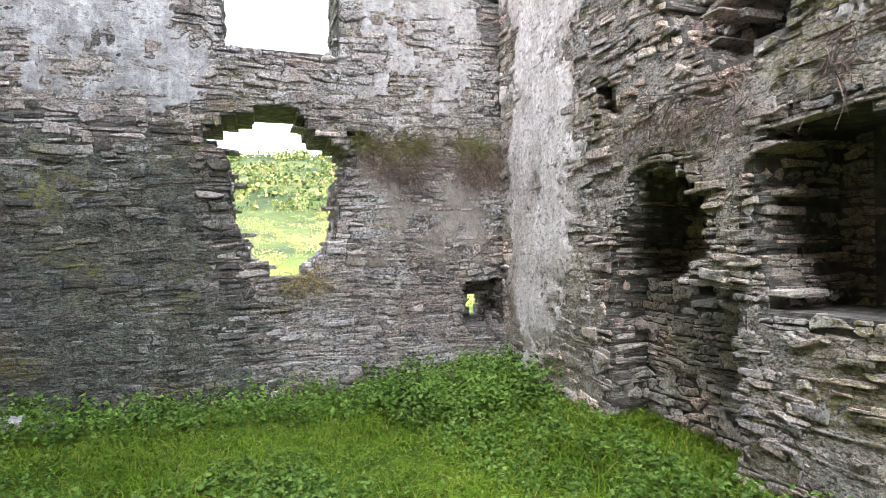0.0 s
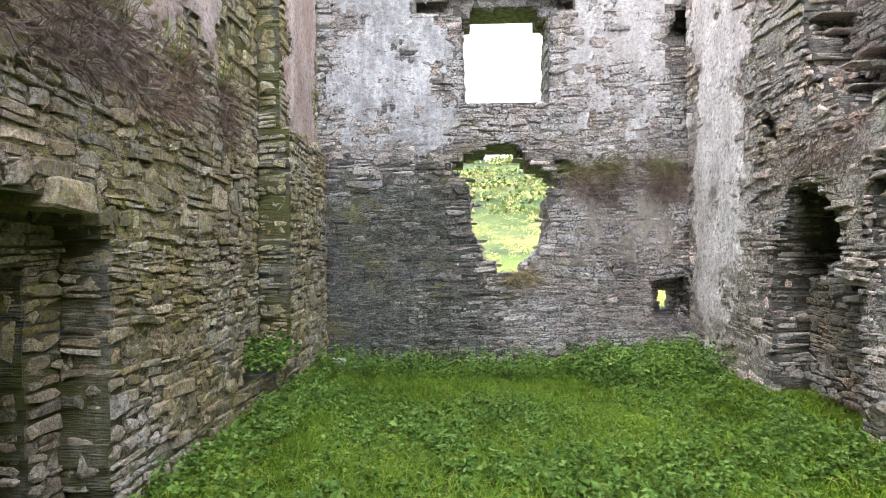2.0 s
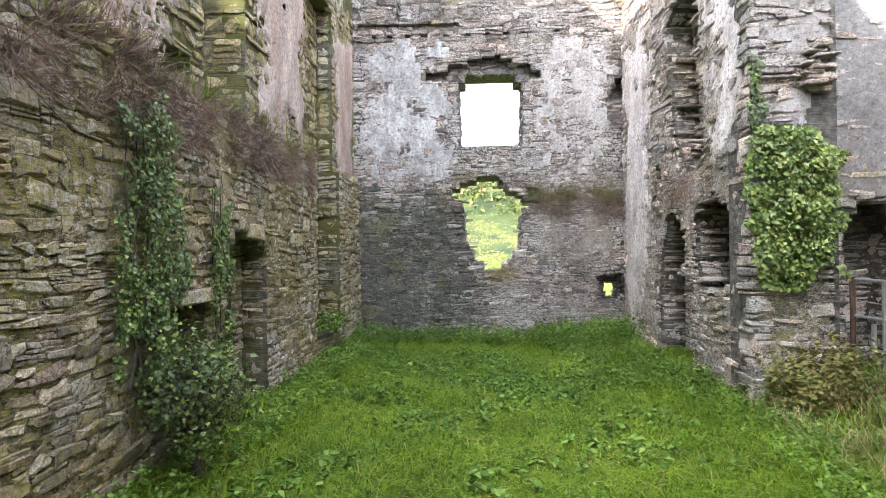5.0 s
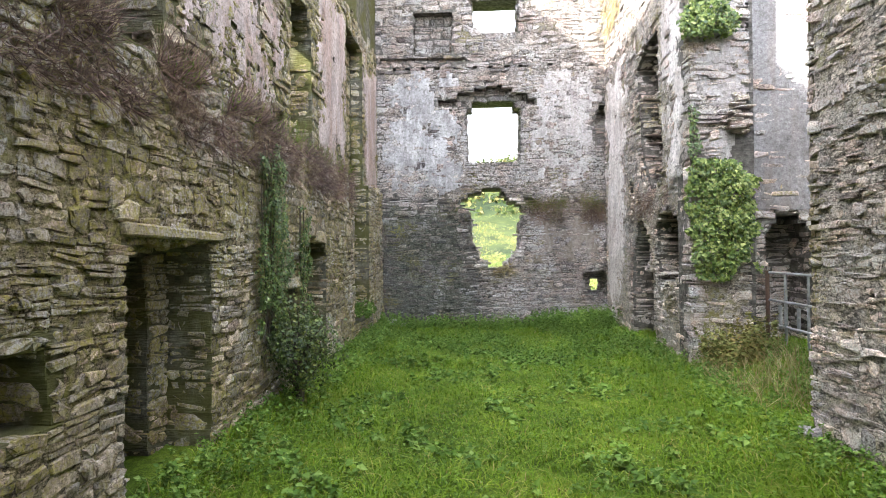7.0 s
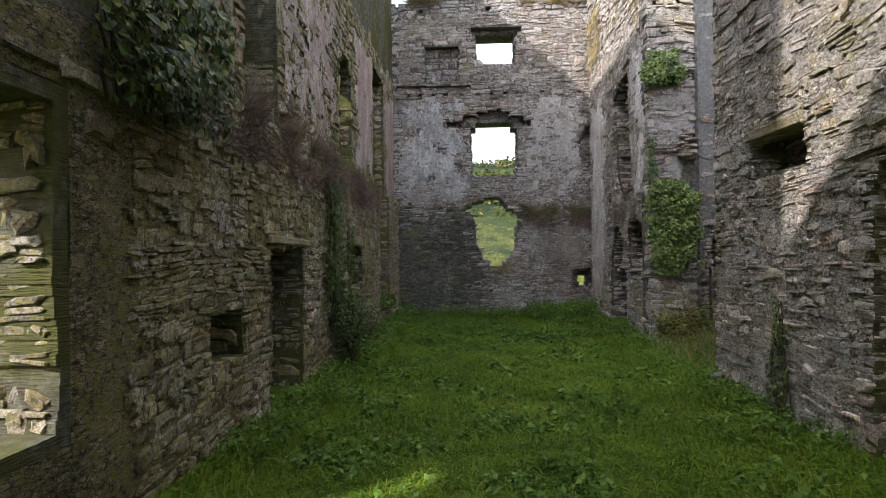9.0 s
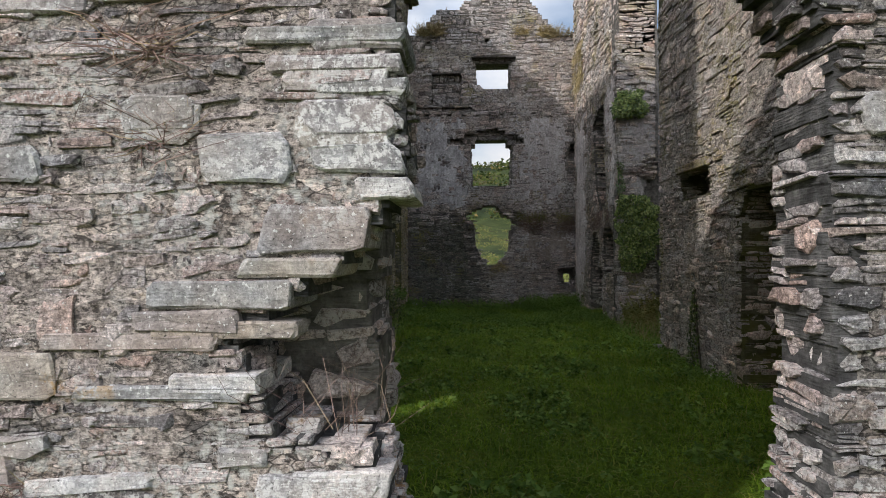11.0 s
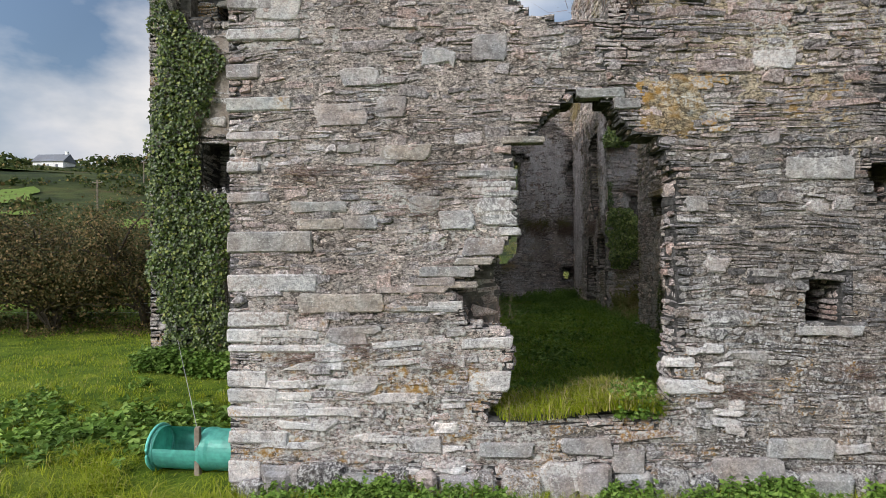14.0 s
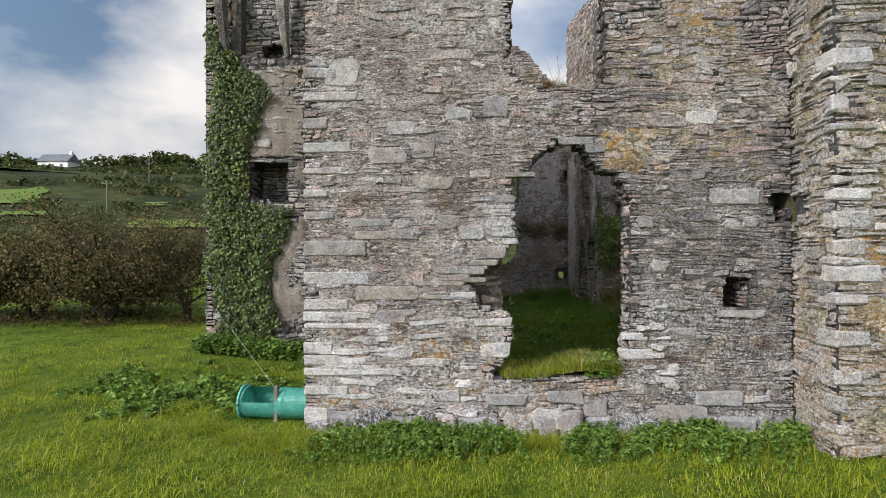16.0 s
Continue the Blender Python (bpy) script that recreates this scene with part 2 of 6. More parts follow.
def plaster_material(name, light, dark, tint, warm=0.3):
    """Old plaster: blotches, runs of damp, grit, and holes where the stones show."""
    n = Nodes(name)
    a = n.noise(1.9, 7, (1, 1, 0.6), rough=0.68)
    b = n.noise(48, 6, rough=0.78, shift=4)
    g = n.noise(13, 6, rough=0.72, shift=14)
    runs = n.noise(3.2, 5, (1, 1, 0.16), shift=8, rough=0.65)
    c = n.ramp(a, [(0.3, dark), (0.48, tuple((p + q) / 2 for p, q in zip(light, dark))), (0.64, light)])
    c = n.mix(n.math("MULTIPLY", n.span(runs, 0.48, 0.62), warm), c, tint)
    c = n.mix(0.85, c, n.ramp(b, [(0.3, (0.5, 0.5, 0.5)), (0.5, (0.98, 0.98, 0.98)), (0.68, (1.3, 1.3, 1.3))]), "MULTIPLY")
    c = n.mix(0.8, c, n.ramp(g, [(0.32, (0.55, 0.54, 0.53)), (0.62, (1.2, 1.2, 1.2))]), "MULTIPLY")
    pits = n.span(n.noise(11, 5, (1, 1, 1.6), shift=12, rough=0.65), 0.575, 0.615)
    c = n.mix(n.math("MULTIPLY", pits, 0.7), c, (0.14, 0.128, 0.118))
    return n.finish(c, 0.93, n.math("ADD", n.math("ADD", a, g), n.math("MULTIPLY", b, 0.8)), 0.85, 0.03, 0.12)


def leaf_material(name, tones, through_light=0.3, rough=0.55, spec=0.3, patch=0.0, patch_colour=(0.2, 0.16, 0.05)):
    n = Nodes(name)
    c = n.ramp(n.any_random(), tones)
    c = n.mix(0.5, c, n.ramp(n.noise(0.8, 4), [(0.32, (0.5, 0.54, 0.5)), (0.5, (0.98, 0.98, 0.95)), (0.68, (1.45, 1.38, 1.2))]), "MULTIPLY")
    if patch:
        c = n.mix(n.math("MULTIPLY", n.span(n.noise(0.9, 4, shift=6), 0.6, 0.72), patch), c, patch_colour)
    return n.finish(c, rough, None, spec=spec, through_light=through_light)


STONE_OUT = stone_material("sunlit_slate_rubble", OUT_TONES, pale=0.38, rust=0.3, limewash=0.2, gain=1.26, cast=(1.07, 1.0, 1.02), low=0.24)
STONE_SHADY = stone_material("blue_grey_slate", SLATE_TONES, pale=0.45, rust=0.25, limewash=0.1, gain=0.98, cast=(1.04, 1.0, 0.99), low=0.24)
STONE_JUT = stone_material("orange_lichened_slate", pale=0.8, rust=0.85, limewash=0.4, gain=1.35, low=0.2)
STONE_ORANGE = stone_material("orange_lichen_slab", OUT_TONES, pale=0.4, rust=2.2, gain=1.2, grain=0.4)
STONE_WHITE = stone_material("white_lichened_slab", [(0.0, (0.36, 0.35, 0.345)), (1.0, (0.56, 0.55, 0.545))], pale=0.9, rust=0.3, grain=0.6)
STONE_GREY = stone_material("grey_flagstone", [(0.0, (0.23, 0.232, 0.23)), (1.0, (0.34, 0.338, 0.335))], pale=0.5, rust=0.1, grain=0.55)
STONE_TAN = stone_material("ochre_stained_slab", [(0.0, (0.29, 0.268, 0.24)), (1.0, (0.36, 0.332, 0.298))], pale=0.5, rust=0.25, grain=0.5)
STONE_BLOCK = stone_material("pale_grey_flagstone", [(0.0, (0.26, 0.25, 0.25)), (0.5, (0.325, 0.30, 0.29)), (0.75, (0.30, 0.31, 0.305)), (1.0, (0.40, 0.39, 0.39))], pale=0.4, rust=0.1, grain=0.5)
STONE_PALE = stone_material("lichened_quoin_stone", [(0.0, (0.34, 0.335, 0.32)), (1.0, (0.5, 0.49, 0.47))], pale=1.0, rust=0.5)
STONE_LEFT = stone_material("mossy_slate_rubble", [(p, (c[0] * 1.2, c[1] * 1.1, c[2] * 0.92)) for p, c in GREYS], moss=1.3, limewash=0.6, gain=1.05, grain=0.8)
STONE_FAR = stone_material("grey_slate_rubble", limewash=0.75, moss=0.2, gain=1.02, cast=(1.06, 1.0, 0.96))
STONE_DAMP = stone_material("damp_algae_stained_slate", limewash=0.1, moss=0.35, gain=0.55, cast=(0.98, 1.02, 0.96))
STONE_RIGHT = stone_material("weathered_slate_rubble", limewash=0.85, moss=0.5, gain=1.75, cast=(1.09, 1.0, 0.93))
STONE_TOWER = stone_material("tower_rubble", rust=0.5, pale=0.5, limewash=0.6)
CORE = core_material("mortar_packing")
CORE_MOSS = core_material("mossy_mortar_packing", (0.15, 0.14, 0.105), 0.8, (0.26, 0.245, 0.19))
CORE_OUT = core_material("lime_mortar_packing", (0.085, 0.083, 0.082), 0.0, (0.19, 0.185, 0.18))
def mortar_material(name, light, dark, moss=0.0, pale=0.0, rust=0.0, low=0.0):
    """Crumbling lime mortar with grit, small stones and lichen."""
    n = Nodes(name)
    a, b, g = n.noise(7, 6, rough=0.7), n.noise(60, 6, rough=0.8, shift=4), n.noise(22, 5, (1, 1, 2.2), shift=9, rough=0.65)
    c = n.ramp(a, [(0.3, dark), (0.65, light)])
    c = n.mix(0.9, c, n.ramp(b, [(0.38, (0.36, 0.36, 0.37)), (0.5, (0.98, 0.98, 0.98)), (0.61, (1.7, 1.7, 1.68))]), "MULTIPLY")
    c = n.mix(n.span(g, 0.56, 0.6), c, tuple(v * 0.6 for v in dark))
    c = n.mix(n.span(g, 0.44, 0.40), c, tuple(v * 1.25 for v in light))
    # small packing stones in the mortar, each with its tone and a dark edge
    warp = n.add("ShaderNodeTexNoise", Scale=5.0, Detail=4.0)
    n.link(n.geo.outputs["Position"], warp.inputs["Vector"])
    bent = n.add("ShaderNodeVectorMath")
    bent.operation = "MULTIPLY_ADD"
    n.link(warp.outputs["Color"], bent.inputs[0])
    bent.inputs[1].default_value = (0.09, 0.09, 0.09)
    n.link(n.geo.outputs["Position"], bent.inputs[2])
    flat = n.add("ShaderNodeMapping")
    flat.inputs["Scale"].default_value = (1, 1, 2.6)
    n.link(bent.outputs[0], flat.inputs[0])
    cell, rim = n.add("ShaderNodeTexVoronoi", Scale=9.0), n.add("ShaderNodeTexVoronoi", Scale=9.0)
    rim.feature = "DISTANCE_TO_EDGE"
    n.link(flat.outputs[0], cell.inputs["Vector"])
    n.link(flat.outputs[0], rim.inputs["Vector"])
    tone = n.add("ShaderNodeSeparateXYZ")
    n.link(cell.outputs["Color"], tone.inputs[0])
    chips = n.span(n.noise(2.2, 4, shift=29), 0.42, 0.56)
    c = n.mix(chips, c, n.mix(1.0, c, n.ramp(tone.outputs[0], [(0.0, (0.5, 0.5, 0.51)), (0.4, (0.88, 0.84, 0.8)), (0.75, (1.1, 1.1, 1.08)), (1.0, (1.55, 1.54, 1.52))]), "MULTIPLY"))
    c = n.mix(n.math("MULTIPLY", n.math("MULTIPLY", n.span(rim.outputs["Distance"], 0.07, 0.02), chips), 0.85), c, tuple(v * 0.25 for v in dark))
    crack = n.noise(9, 6, (1, 1, 2.4), shift=23, rough=0.7)
    c = n.mix(n.math("MULTIPLY", n.span(crack, 0.575, 0.61), 0.88), c, tuple(v * 0.3 for v in dark))
    c = n.mix(0.7, c, n.ramp(n.noise(0.8, 5, shift=6), [(0.3, (0.68, 0.66, 0.64)), (0.7, (1.25, 1.23, 1.2))]), "MULTIPLY")
    c = n.mix(0.8, c, n.ramp(n.noise(3.1, 5, shift=16, rough=0.65), [(0.33, (0.62, 0.66, 0.66)), (0.48, (1.02, 0.97, 0.92)), (0.66, (1.35, 1.27, 1.2))]), "MULTIPLY")
    if rust:
        where = n.noise(1.1 if not low else 2.2, 4, shift=31)
        if low:
            xyz = n.add("ShaderNodeSeparateXYZ")
            n.link(n.geo.outputs["Position"], xyz.inputs[0])
            where = n.math("ADD", where, n.span(xyz.outputs["Z"], 2.4, 1.2, -0.14, 0.08))
        f = n.math("MULTIPLY", n.span(where, 0.66 - rust * 0.2, 0.74 - rust * 0.2), n.span(n.noise(9, 5, shift=5), 0.42, 0.58))
        c = n.mix(n.math("MULTIPLY", f, 0.8), c, (0.36, 0.20, 0.045))
    if pale:
        where = n.noise(0.9, 3, shift=41)
        if low:
            xyz = n.add("ShaderNodeSeparateXYZ")
            n.link(n.geo.outputs["Position"], xyz.inputs[0])
            where = n.math("ADD", where, n.span(xyz.outputs["Z"], 2.0, 1.0, 0.0, low))
        f = n.math("MULTIPLY", n.span(where, 0.62 - pale * 0.25, 0.72 - pale * 0.25), n.span(n.noise(15, 5, shift=2, rough=0.7), 0.48, 0.6))
        c = n.mix(n.math("MULTIPLY", f, 0.85), c, (0.58, 0.58, 0.55))
    if moss:
        f = n.math("MULTIPLY", n.span(n.noise(1.0, 4, shift=51), 0.64 - moss * 0.3, 0.78 - moss * 0.2), n.span(n.noise(14, 4, shift=7), 0.4, 0.62))
        c = n.mix(n.math("MULTIPLY", f, 0.85), c, (0.23, 0.21, 0.06))
    return n.finish(c, 0.95, n.math("SUBTRACT", n.math("ADD", n.math("ADD", a, b), g), n.math("MULTIPLY", crack, 1.5)), 0.9, 0.03, 0.1)


MORTAR_OUT = mortar_material("lichened_lime_mortar", (0.43, 0.395, 0.38), (0.135, 0.124, 0.12), pale=0.4, rust=0.3, low=0.2)
MORTAR_SLATE = mortar_material("dark_joint_mortar", (0.33, 0.312, 0.30), (0.10, 0.095, 0.092), pale=0.35)
MORTAR_ORANGE = mortar_material("orange_lichen_crust", (0.42, 0.36, 0.26), (0.18, 0.15, 0.11), pale=0.3, rust=1.5)
MORTAR_OCHRE = mortar_material("ochre_lichened_mortar", (0.46, 0.41, 0.32), (0.18, 0.16, 0.125), pale=0.45, rust=0.35)
MORTAR_IN = mortar_material("grey_lime_mortar", (0.36, 0.335, 0.315), (0.14, 0.13, 0.122), moss=0.25)
MORTAR_SIDE = mortar_material("pale_lime_mortar", (0.49, 0.46, 0.43), (0.21, 0.195, 0.18), moss=0.4)
MORTAR_MOSS = mortar_material("mossy_lime_mortar", (0.28, 0.245, 0.185), (0.10, 0.088, 0.062), moss=1.0)
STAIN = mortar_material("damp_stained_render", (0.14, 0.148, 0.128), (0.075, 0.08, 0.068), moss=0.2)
PLASTER_WHITE = plaster_material("old_white_plaster", (0.54, 0.52, 0.515), (0.24, 0.23, 0.225), (0.17, 0.165, 0.16), 0.5)
PLASTER_PALE = plaster_material("pale_lime_plaster", (0.86, 0.80, 0.77), (0.48, 0.43, 0.40), (0.40, 0.31, 0.26), 0.35)
PLASTER_PINK = plaster_material("old_pinkish_plaster", (0.60, 0.50, 0.465), (0.30, 0.245, 0.22), (0.38, 0.23, 0.17), 0.45)
PLASTER_GREY = plaster_material("old_grey_render", (0.50, 0.47, 0.455), (0.30, 0.275, 0.26), (0.27, 0.22, 0.19), 0.4)
PLASTER_DULL = plaster_material("dull_grey_render", (0.34, 0.325, 0.315), (0.19, 0.178, 0.17), (0.22, 0.18, 0.155), 0.5)
PLASTER_BROWN = plaster_material("brown_stained_render", (0.33, 0.29, 0.255), (0.19, 0.16, 0.13), (0.15, 0.11, 0.08), 0.5)


def ground_material():
    n = Nodes("turf_and_fields")
    a = n.noise(0.9, 5)
    b = n.noise(16, 6, shift=3, rough=0.75)
    c = n.ramp(a, [(0.3, (0.045, 0.08, 0.01)), (0.5, (0.082, 0.13, 0.016)), (0.7, (0.14, 0.175, 0.028))])
    c = n.mix(0.8, c, n.ramp(n.noise(3.2, 5, shift=12, rough=0.7), [(0.36, (0.55, 0.62, 0.6)), (0.5, (1.0, 1.0, 1.0)), (0.64, (1.45, 1.35, 1.2))]), "MULTIPLY")
    c = n.mix(0.9, c, n.ramp(n.noise(70, 4, shift=22, rough=0.7), [(0.38, (0.45, 0.5, 0.45)), (0.6, (1.5, 1.45, 1.3))]), "MULTIPLY")
    c = n.mix(0.6, c, n.ramp(b, [(0.3, (0.6, 0.62, 0.55)), (0.7, (1.3, 1.25, 1.1))]), "MULTIPLY")
    # the far hillside: rough pasture, gorse and bracken in patches
    xyz = n.add("ShaderNodeSeparateXYZ")
    n.link(n.geo.outputs["Position"], xyz.inputs[0])
    far = n.span(xyz.outputs["Y"], 25, 60)
    p = n.noise(0.035, 5, shift=2, rough=0.6)
    q = n.noise(0.22, 5, shift=5, rough=0.65)
    hill = n.ramp(p, [(0.34, (0.012, 0.02, 0.008)), (0.46, (0.022, 0.032, 0.011)), (0.55, (0.04, 0.05, 0.016)), (0.62, (0.055, 0.045, 0.022)), (0.72, (0.055, 0.075, 0.02))])
    hill = n.mix(0.75, hill, n.ramp(q, [(0.35, (0.45, 0.5, 0.45)), (0.6, (1.35, 1.3, 1.1))]), "MULTIPLY")
    c = n.mix(far, c, hill)
    return n.finish(c, 0.95, n.math("ADD", a, b), 0.9, 0.06, 0.1)


GROUND = ground_material()

GRASS = leaf_material("grass_blades", [(0.0, (0.065, 0.125, 0.009)), (0.45, (0.115, 0.20, 0.014)), (0.8, (0.18, 0.27, 0.022)), (0.95, (0.25, 0.27, 0.055)), (1.0, (0.30, 0.25, 0.11))], 0.35, 0.6, 0.12)
PASTURE = leaf_material("pasture_blades", [(0.0, (0.135, 0.18, 0.013)), (0.45, (0.23, 0.285, 0.019)), (0.8, (0.33, 0.37, 0.028)), (0.93, (0.33, 0.32, 0.07)), (1.0, (0.42, 0.36, 0.16))], 0.35, 0.6, 0.12)
NETTLE = leaf_material("nettle_and_dock_leaves", [(0.0, (0.06, 0.12, 0.018)), (0.6, (0.12, 0.205, 0.035)), (1.0, (0.20, 0.29, 0.07))], 0.25, 0.6, 0.15)
IVY_LEAF = leaf_material("ivy_leaves", [(0.0, (0.03, 0.06, 0.013)), (0.6, (0.07, 0.12, 0.027)), (0.9, (0.15, 0.21, 0.05)), (1.0, (0.25, 0.26, 0.07))], 0.15, 0.38, 0.45)
IVY_BRIGHT = leaf_material("bright_ivy_leaves", [(0.0, (0.035, 0.07, 0.014)), (0.4, (0.10, 0.155, 0.03)), (0.75, (0.20, 0.26, 0.06)), (1.0, (0.34, 0.38, 0.13))], 0.2, 0.4, 0.4)
IVY_DARK = leaf_material("dark_ivy_leaves", [(0.0, (0.022, 0.035, 0.009)), (0.6, (0.062, 0.1, 0.02)), (0.9, (0.14, 0.18, 0.04)), (1.0, (0.22, 0.23, 0.055))], 0.18, 0.42, 0.35)
GORSE = leaf_material("gorse_and_bracken_leaves", [(0.0, (0.12, 0.135, 0.045)), (0.5, (0.165, 0.175, 0.06)), (0.8, (0.21, 0.20, 0.07)), (1.0, (0.24, 0.18, 0.08))], 0.25, 0.8, 0.1, 0.5, (0.30, 0.22, 0.08))
SCRUB = leaf_material("hill_scrub_leaves", [(0.0, (0.024, 0.038, 0.013)), (0.5, (0.045, 0.065, 0.019)), (0.8, (0.085, 0.1, 0.03)), (1.0, (0.18, 0.13, 0.055))], 0.2, 0.8, 0.1, 0.5)
THORN = leaf_material("hawthorn_leaves", [(0.0, (0.03, 0.036, 0.013)), (0.4, (0.065, 0.066, 0.024)), (0.7, (0.125, 0.098, 0.042)), (1.0, (0.2, 0.135, 0.065))], 0.2, 0.7, 0.15)
DEAD = leaf_material("withered_stalks", [(0.0, (0.10, 0.066, 0.06)), (0.5, (0.19, 0.13, 0.115)), (0.85, (0.27, 0.19, 0.16)), (1.0, (0.32, 0.26, 0.15))], 0.1, 0.8, 0.1)
STRAW = leaf_material("straw_grass", [(0.0, (0.20, 0.155, 0.075)), (0.6, (0.34, 0.27, 0.14)), (1.0, (0.45, 0.39, 0.24))], 0.2, 0.8, 0.1)


def plain_material(name, colour, rough=0.6, metal=0.0, grain=30, spec=0.4):
    n = Nodes(name)
    a, b = n.noise(grain, 4), n.noise(grain * 0.12, 3, shift=5)
    c = n.mix(1.0, n.mix(1.0, colour, n.ramp(a, [(0.3, (0.75, 0.75, 0.75)), (0.7, (1.15, 1.15, 1.15))]), "MULTIPLY"), n.ramp(b, [(0.3, (0.8, 0.79, 0.77)), (0.7, (1.1, 1.1, 1.1))]), "MULTIPLY")
    return n.finish(c, rough, a, 0.25, 0.01, spec, metal)


FIELD = plain_material("grazed_field", (0.115, 0.17, 0.035), 0.95, 0, 0.9, 0.1)
BARK = plain_material("bark", (0.075, 0.062, 0.05), 0.9, 0, 25, 0.1)
TIMBER = plain_material("weathered_timber", (0.20, 0.165, 0.13), 0.85, 0, 40, 0.15)
GALVANISED = plain_material("galvanised_steel", (0.40, 0.41, 0.43), 0.55, 0.6, 18)
RUSTY = plain_material("rusty_steel", (0.12, 0.075, 0.055), 0.85, 0.2, 30, 0.2)
GREEN_PLASTIC = plain_material("green_plastic", (0.13, 0.52, 0.43), 0.42, 0, 12)
WIRE = plain_material("fence_wire", (0.42, 0.42, 0.40), 0.6, 0.6, 20)
HOUSE_WHITE = plain_material("white_house_wall", (0.75, 0.75, 0.73), 0.85, 0, 2)
HOUSE_ROOF = plain_material("slate_house_roof", (0.13, 0.14, 0.16), 0.7, 0, 2)

# ---- mesh helpers ----
rng = np.random.default_rng(7)
UP = np.array((0.0, 0.0, 1.0))


def mesh_from(name, verts, faces, material, smooth=False):
    """A mesh from an array of points and arrays of faces with equal corner counts."""
    me = bpy.data.meshes.new(name)
    verts = np.asarray(verts, dtype=np.float32).reshape(-1, 3)
    groups = [np.asarray(f, dtype=np.int32) for f in (faces if isinstance(faces, list) else [faces]) if len(f)]
    loops = np.concatenate([g.ravel() for g in groups])
    sizes = np.concatenate([np.full(len(g), g.shape[1], dtype=np.int32) for g in groups])
    me.vertices.add(len(verts))
    me.vertices.foreach_set("co", verts.ravel())
    me.loops.add(len(loops))
    me.loops.foreach_set("vertex_index", loops)
    me.polygons.add(len(sizes))
    me.polygons.foreach_set("loop_start", np.concatenate([[0], np.cumsum(sizes)[:-1]]).astype(np.int32))
    me.polygons.foreach_set("use_smooth", np.full(len(sizes), smooth))
    me.materials.append(material)
    me.update(calc_edges=True)
    me.validate()
    return me


def child(name, me, parent, label="", kind=""):
    ob = new(name, me)
    ob.parent = parent
    return tagged(ob, label, kind=kind)


def part(name, bm, material, parent, label=""):
    me = bpy.data.meshes.new(name)
    bm.to_mesh(me)
    bm.free()
    me.materials.append(material)
    return child(name, me, parent, label)


def empty(name, place, label, category, group=""):
    ob = new(name)
    ob.location = place
    ob.empty_display_size = 0.1
    return tagged(ob, label, category, group)


RING = np.array([(0, 0), (1, 0), (1, 1), (0, 1)])
RING8 = np.array([(0, 0), (0.5, 0), (1, 0), (1, 0.5), (1, 1), (0.5, 1), (0, 1), (0, 0.5)])
STONE_QUADS = np.array([(k, (k + 1) % 8, 8 + (k + 1) % 8, 8 + k) for k in range(8)] + [(8 + k, 8 + (k + 1) % 8, 16 + (k + 1) % 8, 16 + k) for k in range(8)] + [(16, 17, 21, 22), (17, 18, 20, 21)])
STONE_TRIS = np.array([(16, 22, 23), (18, 19, 20)])


def stone_points(s):
    """Twenty-four corners (u, z, depth) for each row u0, u1, z0, z1, front, back: a slab with broken ends and worn front edges."""
    n = len(s)
    du, dz = (s[:, 1] - s[:, 0])[:, None], (s[:, 3] - s[:, 2])[:, None]
    small = np.minimum(du, dz)
    along = np.tile(RING8[:, 0], (n, 1))
    along[:, 1] += rng.uniform(-0.3, 0.3, n)
    along[:, 5] += rng.uniform(-0.3, 0.3, n)
    sign_u, sign_z = np.array([1, 0, -1, -1, -1, 0, 1, 1]), np.array([1, 1, 1, 0, -1, -1, -1, 0])
    ends = (rng.uniform(0.0, 0.62, (n, 8)) ** 2 * 1.9 + 0.05) * small * np.array([1, 0, 1, 0.12, 1, 0, 1, 0.12])
    u = s[:, 0, None] + along * du + ends * sign_u
    z = s[:, 2, None] + RING8[None, :, 1] * dz + rng.uniform(-0.1, 0.2, (n, 8)) * dz * (sign_z + (sign_z == 0) * rng.choice((-1, 1), (n, 8)))
    # many stones taper to one end
    thin, end = rng.uniform(0, 0.42, (n, 1)) ** 1.3 * dz, rng.random((n, 1)) < 0.5
    z = z + thin * sign_z * np.where(end, 1 - RING8[None, :, 0], RING8[None, :, 0]) * rng.uniform(0.2, 1.0, (n, 8))
    tilt = rng.normal(0, 0.05, (n, 1))
    mu = (s[:, 0] + s[:, 1])[:, None] / 2
    z = z + np.clip(tilt * (u - mu), -0.02, 0.02)
    inset = rng.uniform(0.06, 0.28, (n, 8)) * small
    front, back = s[:, 4, None], s[:, 5, None]
    lean = rng.uniform(-0.5, 0.5, (n, 8)) * np.minimum(0.022, small * 0.3)
    out = np.empty((n, 24, 3))
    out[:, 0:8, 0], out[:, 0:8, 1], out[:, 0:8, 2] = u, z, back
    out[:, 8:16, 0], out[:, 8:16, 1], out[:, 8:16, 2] = u, z, front + inset * rng.uniform(0.3, 1.1, (n, 8))
    out[:, 16:24, 0], out[:, 16:24, 1], out[:, 16:24, 2] = u + inset * sign_u, z + inset * 0.7 * sign_z, front + lean
    return out


class Face:
    """A wall's plane: u runs along it, z up, depth goes into the wall, away from its outward side."""

    def __init__(self, origin, along, outward, k=1.0):
        self.k = k
        self.o, self.u, self.n = (np.array(v, dtype=float) for v in (origin, along, outward))
        self.flip = np.dot(np.cross(self.u, UP), self.n) < 0

    def world(self, p):
        p = np.asarray(p, dtype=float)
        return self.o + self.k * (p[..., 0:1] * self.u + p[..., 1:2] * UP - p[..., 2:3] * self.n)

    def faces(self, f):
        return f[:, ::-1] if self.flip else f


